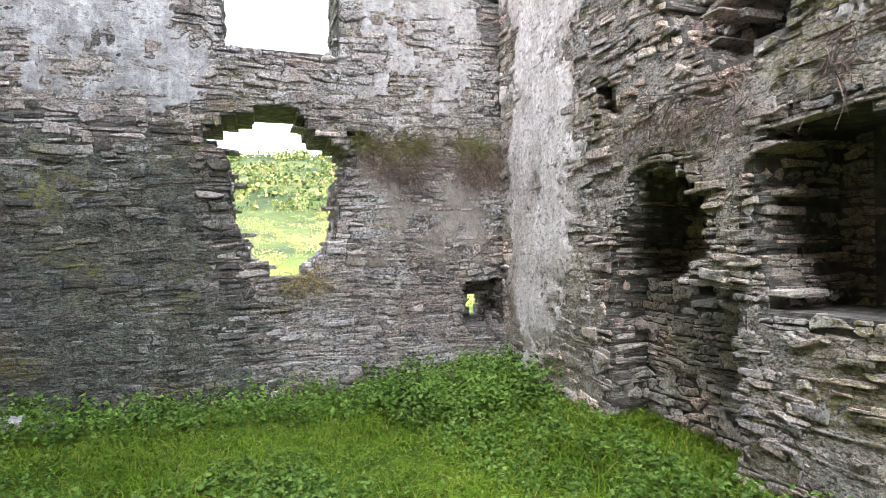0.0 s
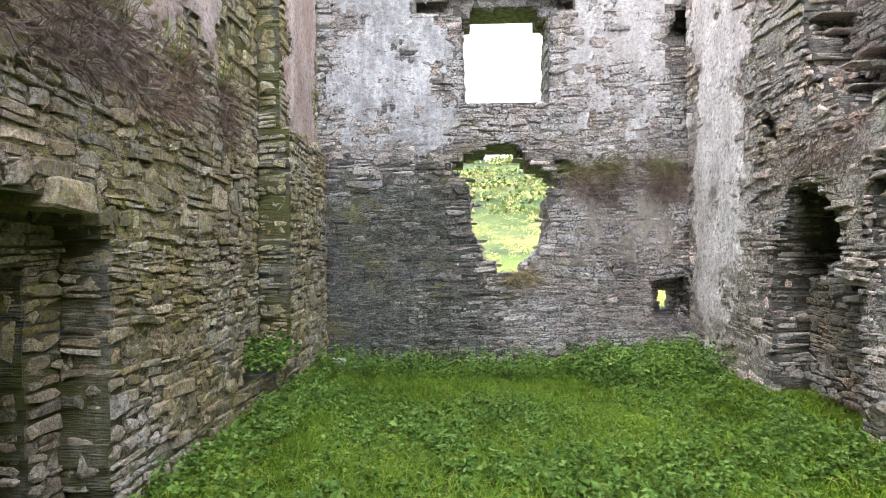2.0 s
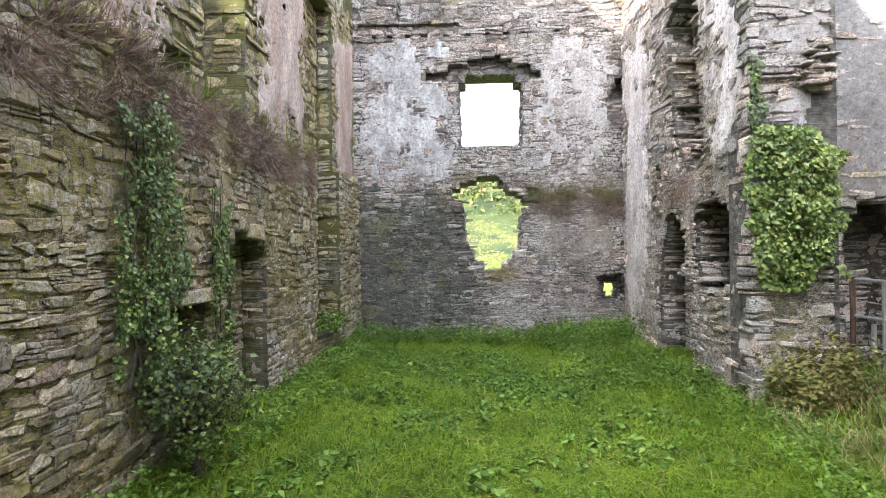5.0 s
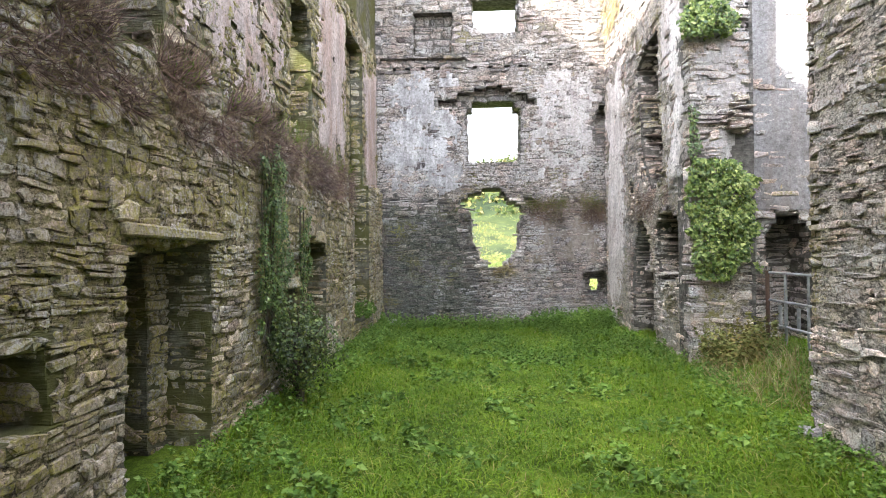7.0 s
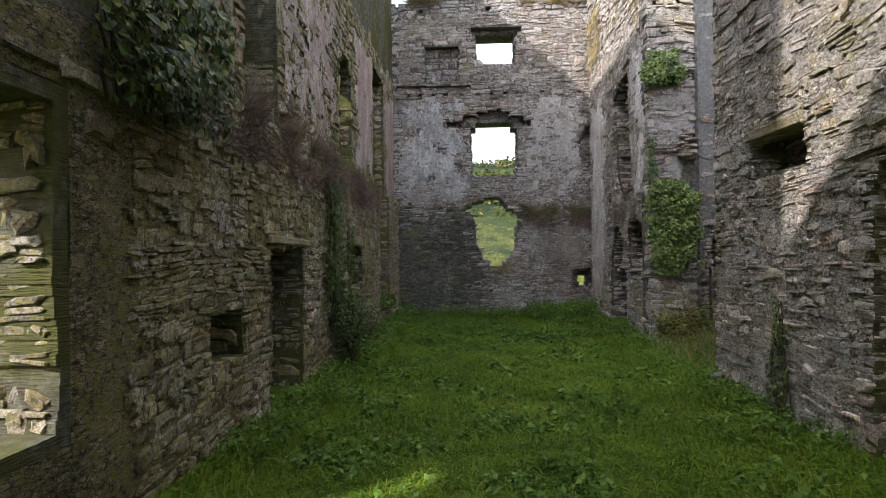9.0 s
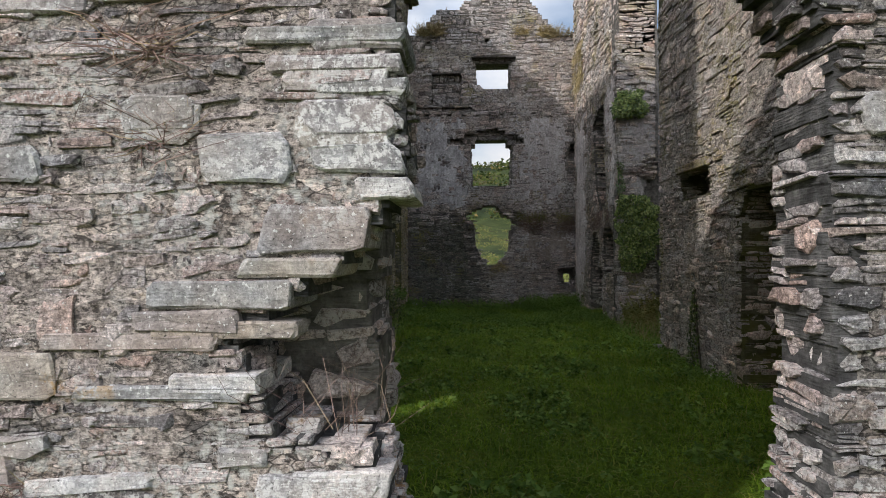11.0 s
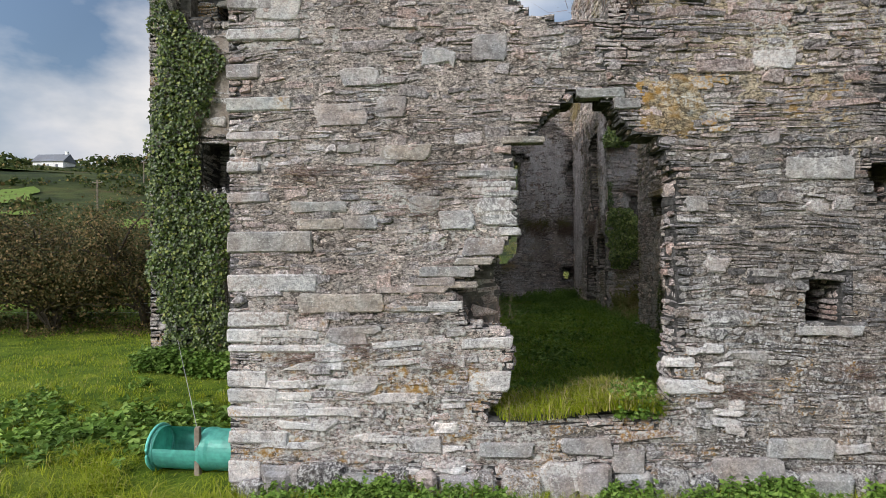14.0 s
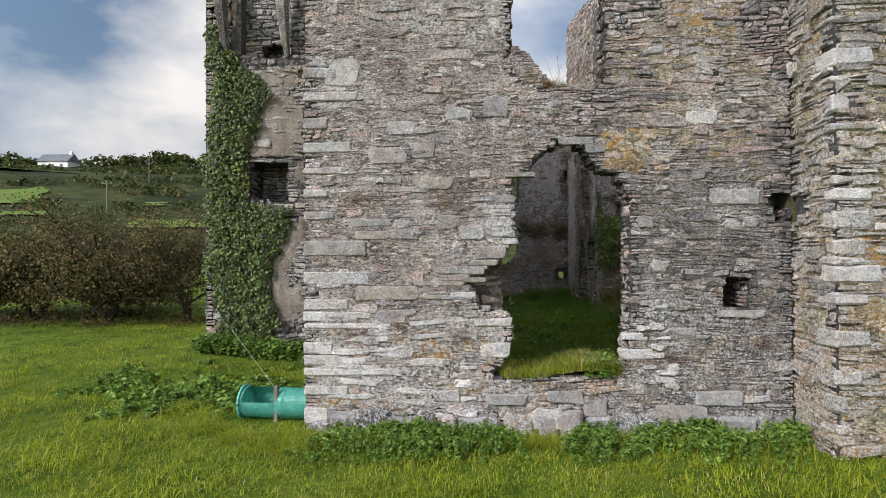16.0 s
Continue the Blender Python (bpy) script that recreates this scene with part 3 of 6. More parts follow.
def wave(u, z):
    """How far the courses of old rubble wander up and down."""
    return 0.032 * np.sin(0.9 * u + 0.7 * z) + 0.013 * np.sin(2.3 * u - 1.3 * z + 1) + 0.007 * np.sin(5.3 * u + 2.9 * z + 2)


def slabs(face, rows):
    """World corners and quads of the stones in rows."""
    rows = np.asarray(rows)
    p = stone_points(rows)
    p[..., 1] += wave(p[..., 0], p[..., 1])
    pts = face.world(p).reshape(-1, 3)
    at = np.arange(len(rows))[:, None, None] * 24
    return pts, [face.faces((at + f[None]).reshape(-1, f.shape[1])) for f in (STONE_QUADS, STONE_TRIS)]


BOX_FACES = np.array([(0, 1, 2, 3), (1, 0, 4, 5), (2, 1, 5, 6), (3, 2, 6, 7), (0, 3, 7, 4), (5, 4, 7, 6)])


def boxes(face, rows):
    """Plain core blocks u0, u1, z0, z1, front, back."""
    r = np.asarray(rows)
    pts = np.empty((len(r), 8, 3))
    for k in range(4):
        pts[:, k, 0] = pts[:, k + 4, 0] = r[:, RING[k, 0]]
        pts[:, k, 1] = pts[:, k + 4, 1] = r[:, 2 + RING[k, 1]]
        pts[:, k, 2], pts[:, k + 4, 2] = r[:, 4], r[:, 5]
    quads = (np.arange(len(r))[:, None, None] * 8 + BOX_FACES[None]).reshape(-1, 4)
    return face.world(pts).reshape(-1, 3), face.faces(quads)


def minus(runs, a, b):
    out = []
    for p, q in runs:
        if b <= p or a >= q:
            out.append((p, q))
        else:
            out += [(p, a)] if a > p else []
            out += [(b, q)] if b < q else []
    return [(p, q) for p, q in out if q - p > 0.03]


UNIT_STONES = {}


def unit_stones(material):
    """A few dozen unit stones of one material, which the single stones share."""
    if material.name not in UNIT_STONES:
        f = Face((0, 0, 0), (1, 0, 0), (0, -1, 0))
        made = []
        for _ in range(18):
            p = stone_points(np.array([(-0.5, 0.5, -0.12, 0.12, -0.06, 0.1)]))
            p[..., 1] /= 0.24
            p[..., 2] = (p[..., 2] - 0.02) / 0.16
            made.append(mesh_from("stone", f.world(p).reshape(-1, 3), [STONE_QUADS, STONE_TRIS], material))
        UNIT_STONES[material.name] = made
    return UNIT_STONES[material.name]


SINGLE = []


def wall(name, label, face, u0, u1, top, thick, holes=(), bottom=-0.25, course=(0.035, 0.11), length=(0.10, 0.42), stone=None, core=None, proud=0.035,
         rag=0.05, singles=None, big=0.0, big_size=((0.25, 0.6), (0.09, 0.2)), gap=0.004, bed=0.02, bare=None, split=None, clad=99.0, coarse=99.0):
    """A rubble wall in courses. top: height, or pairs (u, z). holes: (depth or None for right through, [(z, u0, u1), ...])."""
    tops = np.array(top if isinstance(top, list) else [(u0, top), (u1, top)], dtype=float)
    highest = tops[:, 1].max()
    us = np.arange(u0, u1 + 0.04, 0.08)
    heights = np.interp(us, tops[:, 0], tops[:, 1]) + (np.sin(us * 7.1) + np.sin(us * 17.3)) * 0.05
    cores, stones, drift, reveals = [], [], {}, {1: [], -1: []}
    z = bottom
    while z < highest:
        h = math.exp(rng.uniform(math.log(course[0]), math.log(course[1] * 1.2))) * (1.5 if z > coarse else 1.0)
        run = (length[0] * 1.5, length[1] * 1.3) if z > coarse else length
        mid = z + h / 2
        runs, begin = [], None
        for k, ok in enumerate(list(heights > mid) + [False]):
            if ok and begin is None:
                begin = us[k]
            elif not ok and begin is not None:
                runs.append((begin, min(us[k - 1] + 0.04, u1)))
                begin = None
        front, layers = list(runs), []
        for which, (depth, outline, *own) in enumerate(holes):
            ragged = own[0] if own else rag
            zs = [p[0] for p in outline]
            if not zs[0] <= mid <= zs[-1]:
                continue
            # the broken edge steps out and in over several courses
            last = drift.get(which, (0.0, 0.0))
            drift[which] = tuple(v * 0.6 + rng.uniform(-ragged, ragged) * 0.7 for v in last)
            a = np.interp(mid, zs, [p[1] for p in outline]) + drift[which][0]
            b = np.interp(mid, zs, [p[2] for p in outline]) + drift[which][1]
            if b - a < 0.04:
                continue
            layers.append((a, b, thick if depth is None else depth))
        for a, b, _ in layers:
            front = minus(front, a, b)
        cuts = sorted({v for a, b, _ in layers for v in (a, b)})
        for a, b in front:
            cores.append((a, b, z, z + h, bed, thick))
            stones += lay(a, b, z, z + h, 0.0, run, proud, gap)
        for p, q in runs:  # the sides of the openings, wherever the depth of the face steps
            inner = [p] + [v for v in cuts if p + 0.01 < v < q - 0.01] + [q]
            depths = [max([d for e, f, d in layers if e <= (v + w) / 2 <= f] + [0.0]) for v, w in zip(inner[:-1], inner[1:])]
            for v, before, after in zip(inner[1:-1], depths[:-1], depths[1:]):
                if abs(before - after) > 0.1:
                    side = 1 if before > after else -1
                    reveals[side] += lay(min(before, after) + 0.07, max(before, after), z, z + h, side * v, run, 0.03, gap)
        # behind the recesses the wall goes on
        marks = sorted(set(cuts))
        for a, b in zip(marks[:-1], marks[1:]):
            c = (a + b) / 2
            deep = [d for p, q, d in layers if p <= c <= q]
            inside = [p for p, q in runs if p - 0.01 <= c <= q + 0.01]
            if deep and inside and max(deep) < thick - 0.02:
                d = max(deep)
                cores.append((a, b, z, z + h, d + bed, thick))
                stones += lay(a, b, z, z + h, d, run, proud * 0.8, gap)
        z += h
    stones = np.array(stones)
    stones = stones[stones[:, 2] < clad]
    if bare is not None:
        stones = stones[(stones[:, 1] < bare[0]) | (stones[:, 0] > bare[1])]
    if big:
        extra = []
        for _ in range(int(big * (u1 - u0) * (highest - bottom))):
            u, zz = rng.uniform(u0 + 0.1, u1 - 0.4), rng.uniform(bottom, highest)
            lu, lz = rng.uniform(*big_size[0]), rng.uniform(*big_size[1])
            clear = all(not (o[0][0] - lz - 0.05 < zz < o[-1][0] + 0.05 and min(p[1] for p in o) - lu - 0.08 < u < max(p[2] for p in o) + 0.08) for _, o, *_own in holes)
            if clear and u + lu < u1 and zz + lz < np.interp(u, tops[:, 0], tops[:, 1]) - 0.1:
                extra.append((u, u + lu, zz, zz + lz, -proud - rng.uniform(-0.004, 0.014), 0.1))
        stones = np.vstack([stones, extra]) if extra else stones
    base = tagged(new(name, mesh_from(name, *boxes(face, cores), core or CORE)), label, "wall", kind="structure")
    for side, rows in reveals.items():  # the sides of the openings
        rows = [r for r in rows if r[2] < clad]
        if rows:
            child("reveal", mesh_from("reveal", *slabs(Face(face.o, -face.n, -side * face.u, face.k), rows), stone), base, "stones in the sides of the openings", kind="stuff")
    if singles is not None:
        a, b, c, d = singles
        near = (stones[:, 0] > a) & (stones[:, 1] < b) & (stones[:, 2] > c) & (stones[:, 3] < d) & (stones[:, 4] < 0.03)
        size = (stones[:, 1] - stones[:, 0]) * (stones[:, 3] - stones[:, 2]) * near
        pick = np.argsort(-size)[:295]
        pick = pick[size[pick] > 0.004]
        if split is None:
            SINGLE.append((base, face, stones[pick], stone))
        else:
            other = split[0](stones[pick][:, 0], stones[pick][:, 2])
            SINGLE.append((base, face, stones[pick][~other], stone))
            SINGLE.append((base, face, stones[pick][other], split[1]))
        stones = np.delete(stones, pick, axis=0)
    if split is not None:
        other = split[0](stones[:, 0] + rng.normal(0, 0.25, len(stones)), stones[:, 2] + rng.normal(0, 0.12, len(stones)))
        child("stonework", mesh_from("stonework", *slabs(face, stones[other]), split[1]), base, kind="stuff")
        stones = stones[~other]
    child("stonework", mesh_from("stonework", *slabs(face, stones), stone), base, kind="stuff")
    return base


def lay(a, b, z0, z1, depth, length, proud, gap):
    """One course of stones from a to b on the plane at that depth; some stand through two courses, some are thin spalls."""
    out, u, h = [], a, z1 - z0
    while u < b - 0.02:
        w = math.exp(rng.uniform(math.log(length[0]), math.log(length[1])))
        e = u + w
        if b - e < length[0] * 0.6:
            e = b
        p = rng.uniform(-0.7, 1.0) * proud if rng.random() < 0.9 else proud * rng.uniform(1.0, 1.7)
        lift = 0.22 * h * math.sin(u * 1.9 + z0 * 3.1) + rng.uniform(-0.12, 0.12) * h
        lo, hi = z0 + gap * 0.5 + lift, z1 - gap * 0.5 + lift
        chance = rng.random()
        if chance < 0.10 and e - u > 0.14:
            hi += h * rng.uniform(0.5, 1.2)
            p += 0.008
        elif chance < 0.3:
            cut = lo + (hi - lo) * rng.uniform(0.35, 0.65)
            out.append((u, e, cut, hi, depth - p * rng.uniform(0.2, 1.0), depth + 0.13))
            hi = cut - gap * 0.5
        out.append((u + gap * 0.5, e - gap * 0.5, lo, hi, depth - p, depth + 0.13))
        u = e
    return out


def place_single_stones():
    """The nearest face stones of each wall, one object each, on shared meshes."""
    for base, face, rows, material in SINGLE:
        units = unit_stones(material)
        along = face.u if not face.flip else -face.u
        turn = Matrix(np.column_stack([along, -face.n, UP]).tolist()).to_4x4()
        for k, (a, b, c, d, front, back) in enumerate(rows):
            mu, mz = (a + b) / 2, (c + d) / 2
            centre = face.world(np.array([mu, mz + wave(mu, mz), (front + back) / 2]))
            slope = math.atan((wave(b, mz) - wave(a, mz)) / (b - a)) * (-1 if face.flip else 1)
            ob = new("stone" if material is not STONE_BLOCK else "block", units[k % len(units)])
            ob.parent = base
            ob.matrix_basis = Matrix.Translation(centre.tolist()) @ turn @ Matrix.Rotation(-slope, 4, "Y") @ Matrix.Diagonal((face.k * (b - a), face.k * (back - front), face.k * (d - c), 1))


def plaster(name, label, base, face, outline, material, proud=0.05, bite=0.5, seed=0, step=0.07, keep_out=(), holes=(), fine=0.25, fade=0.5):
    """A skin of old plaster that lies over the stones and sinks between them where it has worn off. outline: (z, u0, u1) rows."""
    zs = [p[0] for p in outline]
    a, b = min(p[1] for p in outline), max(p[2] for p in outline)
    nu, nz = int((b - a) / step) + 1, int((zs[-1] - zs[0]) / step) + 1
    u, z = np.meshgrid(np.linspace(a, b, nu), np.linspace(zs[0], zs[-1], nz))
    lo, hi = np.interp(z, zs, [p[1] for p in outline]), np.interp(z, zs, [p[2] for p in outline])
    edge = np.minimum(np.minimum(u - lo, hi - u), np.minimum(z - zs[0], zs[-1] - z))
    rough = np.array([noise.noise(Vector((p * 1.4 + seed, q * 1.4, seed))) + 0.5 * noise.noise(Vector((p * 4 + seed, q * 4, 3 + seed))) + fine * noise.noise(Vector((p * 11, q * 11, seed))) + fine * 0.7 * noise.noise(Vector((p * 23, q * 23, seed))) for p, q in zip(u.ravel(), z.ravel())]).reshape(u.shape)
    cover = np.clip(edge / fade, -0.3, 1) + rough * bite
    d = 0.03 - (proud + 0.03) * np.clip(cover * 1.6, 0, 1) + rough * 0.011
    ok = (cover > -0.05) & (edge > -0.02)
    for c0, c1, c2, c3 in keep_out:
        ok &= ~((u > c0) & (u < c1) & (z > c2) & (z < c3))
    for _, o, *_own in holes:
        hz = [p[0] for p in o]
        inside = (z > hz[0] - 0.07) & (z < hz[-1] + 0.07)
        ok &= ~(inside & (u > np.interp(z, hz, [p[1] for p in o]) - 0.08) & (u < np.interp(z, hz, [p[2] for p in o]) + 0.08))
    idx = np.arange(nu * nz).reshape(nz, nu)
    cell = ok[:-1, :-1] & ok[1:, :-1] & ok[:-1, 1:] & ok[1:, 1:]
    quads = np.stack([idx[:-1, :-1][cell], idx[:-1, 1:][cell], idx[1:, 1:][cell], idx[1:, :-1][cell]], axis=1)
    pts = face.world(np.stack([u, z, d], axis=-1).reshape(-1, 3))
    return child(name, mesh_from(name, pts, face.faces(quads), material, True), base, label)


def leaves(points, normals, size, spread=0.9, length=1.25, droop=0.0):
    """Folded pointed leaves, four triangles each, at the points, turned about the normals."""
    n = len(points)
    normals = normals + rng.normal(0, spread * 0.5, (n, 3))
    normals /= np.linalg.norm(normals, axis=1, keepdims=True)
    ref = rng.normal(0, 1, (n, 3))
    ref[:, 2] -= droop
    t = ref - (ref * normals).sum(1, keepdims=True) * normals
    t /= np.linalg.norm(t, axis=1, keepdims=True)
    s = np.cross(normals, t)
    sz = (size * rng.uniform(0.6, 1.3, n))[:, None]
    p = np.empty((n, 6, 3))
    p[:, 0] = points
    p[:, 1] = points + t * sz * 0.35 * length + s * sz * 0.48 + normals * sz * 0.12
    p[:, 2] = points + t * sz * 0.45 * length
    p[:, 3] = points + t * sz * 0.35 * length - s * sz * 0.48 + normals * sz * 0.12
    p[:, 4] = points + t * sz * length - normals * sz * 0.1
    p[:, 5] = p[:, 4]
    base = np.arange(n)[:, None] * 6
    tri = np.concatenate([base + np.array(f) for f in ((0, 1, 2), (0, 2, 3), (1, 4, 2), (2, 4, 3))])
    return p.reshape(-1, 3), tri


def blades(points, height, lean=0.4, width=0.006, bend=0.5):
    """Thin bent blades of two segments, three triangles each."""
    n = len(points)
    ang = rng.uniform(0, 2 * np.pi, n)
    dirn = np.stack([np.cos(ang), np.sin(ang), np.zeros(n)], 1)
    side = np.stack([-np.sin(ang), np.cos(ang), np.zeros(n)], 1)
    h = (height * rng.uniform(0.5, 1.35, n))[:, None]
    w = (width * rng.uniform(0.7, 1.4, n))[:, None]
    l1 = (lean * rng.uniform(0.1, 1, n))[:, None]
    p = np.empty((n, 5, 3))
    p[:, 0], p[:, 1] = points - side * w, points + side * w
    m = points + UP * h * 0.55 + dirn * h * l1 * 0.35
    p[:, 2], p[:, 3] = m - side * w * 0.8, m + side * w * 0.8
    p[:, 4] = points + UP * h * (1 - 0.3 * bend * l1) + dirn * h * l1 * (0.6 + bend)
    base = np.arange(n)[:, None] * 5
    tri = np.concatenate([base + np.array(f) for f in ((0, 1, 3), (0, 3, 2), (2, 3, 4))])
    return p.reshape(-1, 3), tri


def stalks(starts, ends, width=0.004, sag=0.1):
    """Thin bent stalks between pairs of points."""
    n = len(starts)
    v = ends - starts
    s = np.cross(v, rng.normal(0, 1, (n, 3)))
    s /= np.linalg.norm(s, axis=1, keepdims=True) + 1e-9
    l = np.linalg.norm(v, axis=1, keepdims=True)
    mid = (starts + ends) / 2 + rng.normal(0, 1, (n, 3)) * l * sag
    p = np.empty((n, 5, 3))
    p[:, 0], p[:, 1] = starts - s * width, starts + s * width
    p[:, 2], p[:, 3] = mid - s * width * 0.8, mid + s * width * 0.8
    p[:, 4] = ends
    base = np.arange(n)[:, None] * 5
    tri = np.concatenate([base + np.array(f) for f in ((0, 1, 3), (0, 3, 2), (2, 3, 4))])
    return p.reshape(-1, 3), tri


def tube(bm, path, radii, sides=7):
    """A tapered tube along the points."""
    rings = []
    for k, p in enumerate(path):
        a = Vector(path[max(k - 1, 0)])
        b = Vector(path[min(k + 1, len(path) - 1)])
        q = (b - a).to_track_quat("Z", "Y")
        rings.append([bm.verts.new(Vector(p) + q @ Vector((math.cos(2 * math.pi * i / sides) * radii[k], math.sin(2 * math.pi * i / sides) * radii[k], 0))) for i in range(sides)])
    for r, s in zip(rings[:-1], rings[1:]):
        for i in range(sides):
            bm.faces.new((r[i], r[(i + 1) % sides], s[(i + 1) % sides], s[i]))
    bm.faces.new(rings[0][::-1])
    bm.faces.new(rings[-1])
    return bm


def block(x0, x1, y0, y1, z0, z1, jitter=0.0, bevel=0.0):
    """A bmesh block with uneven corners and worn edges."""
    bm = bmesh.new()
    bmesh.ops.create_cube(bm, size=1)
    for v in bm.verts:
        v.co = Vector((x0 + (v.co.x + 0.5) * (x1 - x0), y0 + (v.co.y + 0.5) * (y1 - y0), z0 + (v.co.z + 0.5) * (z1 - z0))) + Vector(rng.uniform(-jitter, jitter, 3).tolist())
    if bevel:
        bmesh.ops.bevel(bm, geom=bm.edges[:], offset=bevel, segments=1, affect="EDGES")
    return bm



def yard_block(x0, x1, y0, y1, z0, z1, jitter=0.0, bevel=0.0):
    """A block given in the plan of the outside."""
    (a, c, e), (b, d, f) = yard(x0, y0, z0), yard(x1, y1, z1)
    return block(a, b, c, d, e, f, jitter, bevel)


# ---- the ground: one sheet from the hall floor to the hills ----
LX, RX, FY, OY = -2.97, 3.78, 7.89, -13.12
YARD = 1.118  # the outside is drawn in a plan of its own, at this scale to the hall


def yard(x, y, z=0.0):
    """From the plan of the outside to the world."""
    return (0.402 + YARD * x, OY + YARD * (y - OY), YARD * z - 0.38)


def smooth(a, b, v):
    t = np.clip((v - a) / (b - a), 0, 1)
    return t * t * (3 - 2 * t)


def ground_height(x, y):
    """Height of the turf at (x, y), arrays."""
    x, y = np.asarray(x, dtype=float), np.asarray(y, dtype=float)
    inside = smooth(-12.6, -12.2, y) * smooth(8.3, 7.8, y) * smooth(-4.2, -3.9, x) * smooth(9, 8.5, x)
    hall = 0.14 + 0.16 * smooth(-1.9, -3.0, x) + 0.12 * smooth(2.4, 3.6, x) + 0.42 * smooth(3.6, 5.2, x) * smooth(-3.4, -2.6, y) * smooth(1.9, 1.2, y)
    hall = hall + 0.16 * np.exp(-(x ** 2 / 1.2 + (y + 12.5) ** 2 / 0.5))
    field = -0.47 + 0.012 * (y - OY) * smooth(OY, -2, y) + 0.31 * smooth(-4.8, -9.1, x) * smooth(-14.1, -6.3, y)
    low = hall * inside + field * (1 - inside)
    low = low + 0.03 * np.sin(x * 1.7 + y * 0.6) * np.sin(y * 1.3 - x * 0.4) + 0.015 * np.sin(x * 4.1) * np.sin(y * 3.7)
    r = np.hypot(x, y + 10)
    az = np.arctan2(x, np.maximum(y + 10, 1e-3))
    crest = 26 + 12 * np.cos(az * 1.25 + 0.1) + 1.2 * np.sin(az * 9) + 0.8 * np.sin(az * 23 + 1)
    hill = smooth(34, 290, r) * crest * smooth(-60, 40, y) + 2.0 * np.sin(x * 0.045 + 1) * np.sin(y * 0.06) * smooth(60, 120, r)
    return low + hill


def axis(lo, hi, fine, far):
    mid = np.arange(lo, hi + fine / 2, fine)
    out = [lo]
    step = fine
    left, right = [], []
    p = lo
    while p > -far:
        step *= 1.25
        p -= min(step, 60)
        left.append(p)
    step, p = fine, hi
    while p < far:
        step *= 1.25
        p += min(step, 60)
        right.append(p)
    return np.array(left[::-1] + mid.tolist() + right)


def stand(x, y):
    return (x, y, float(ground_height(x, y)))


gx, gy = np.meshgrid(axis(-9, 9, 0.25, 1400), axis(-24, 10, 0.25, 1400))
g_idx = np.arange(gx.size).reshape(gx.shape)
g_quads = np.stack([g_idx[:-1, :-1], g_idx[:-1, 1:], g_idx[1:, 1:], g_idx[1:, :-1]], axis=-1).reshape(-1, 4)
tagged(new("ground", mesh_from("ground", np.stack([gx, gy, ground_height(gx, gy)], -1), g_quads, GROUND, True)), "green turf inside and round the ruin, rising to rough hill pasture", "ground", kind="structure")

# ---- the ruin ----
far_face = Face((0, FY, 0), (1, 0, 0), (0, -1, 0))
left_face = Face((LX, 0, 0), (0, 1, 0), (1, 0, 0))
right_face = Face((RX, 0, 0), (0, 1, 0), (-1, 0, 0))
pier_face = Face((3.58, 0, 0), (0, 1, 0), (-1, 0, 0))
left_upper = Face((LX - 0.15, 0, 0), (0, 1, 0), (1, 0, 0))
stub_face = Face((0, 0.85, 0), (1, 0, 0), (0, -1, 0))
outer_face = Face(yard(0, OY), (1, 0, 0), (0, -1, 0), YARD)
tower_face = Face(yard(0, -7.1), (1, 0, 0), (0, -1, 0), YARD)
wing_face = Face((0, 1.85, 0), (1, 0, 0), (0, -1, 0))
jut_side = Face(yard(2.84, 0), (0, 1, 0), (-1, 0, 0), YARD)
jut_front = Face(yard(0, -14.08), (1, 0, 0), (0, -1, 0), YARD)

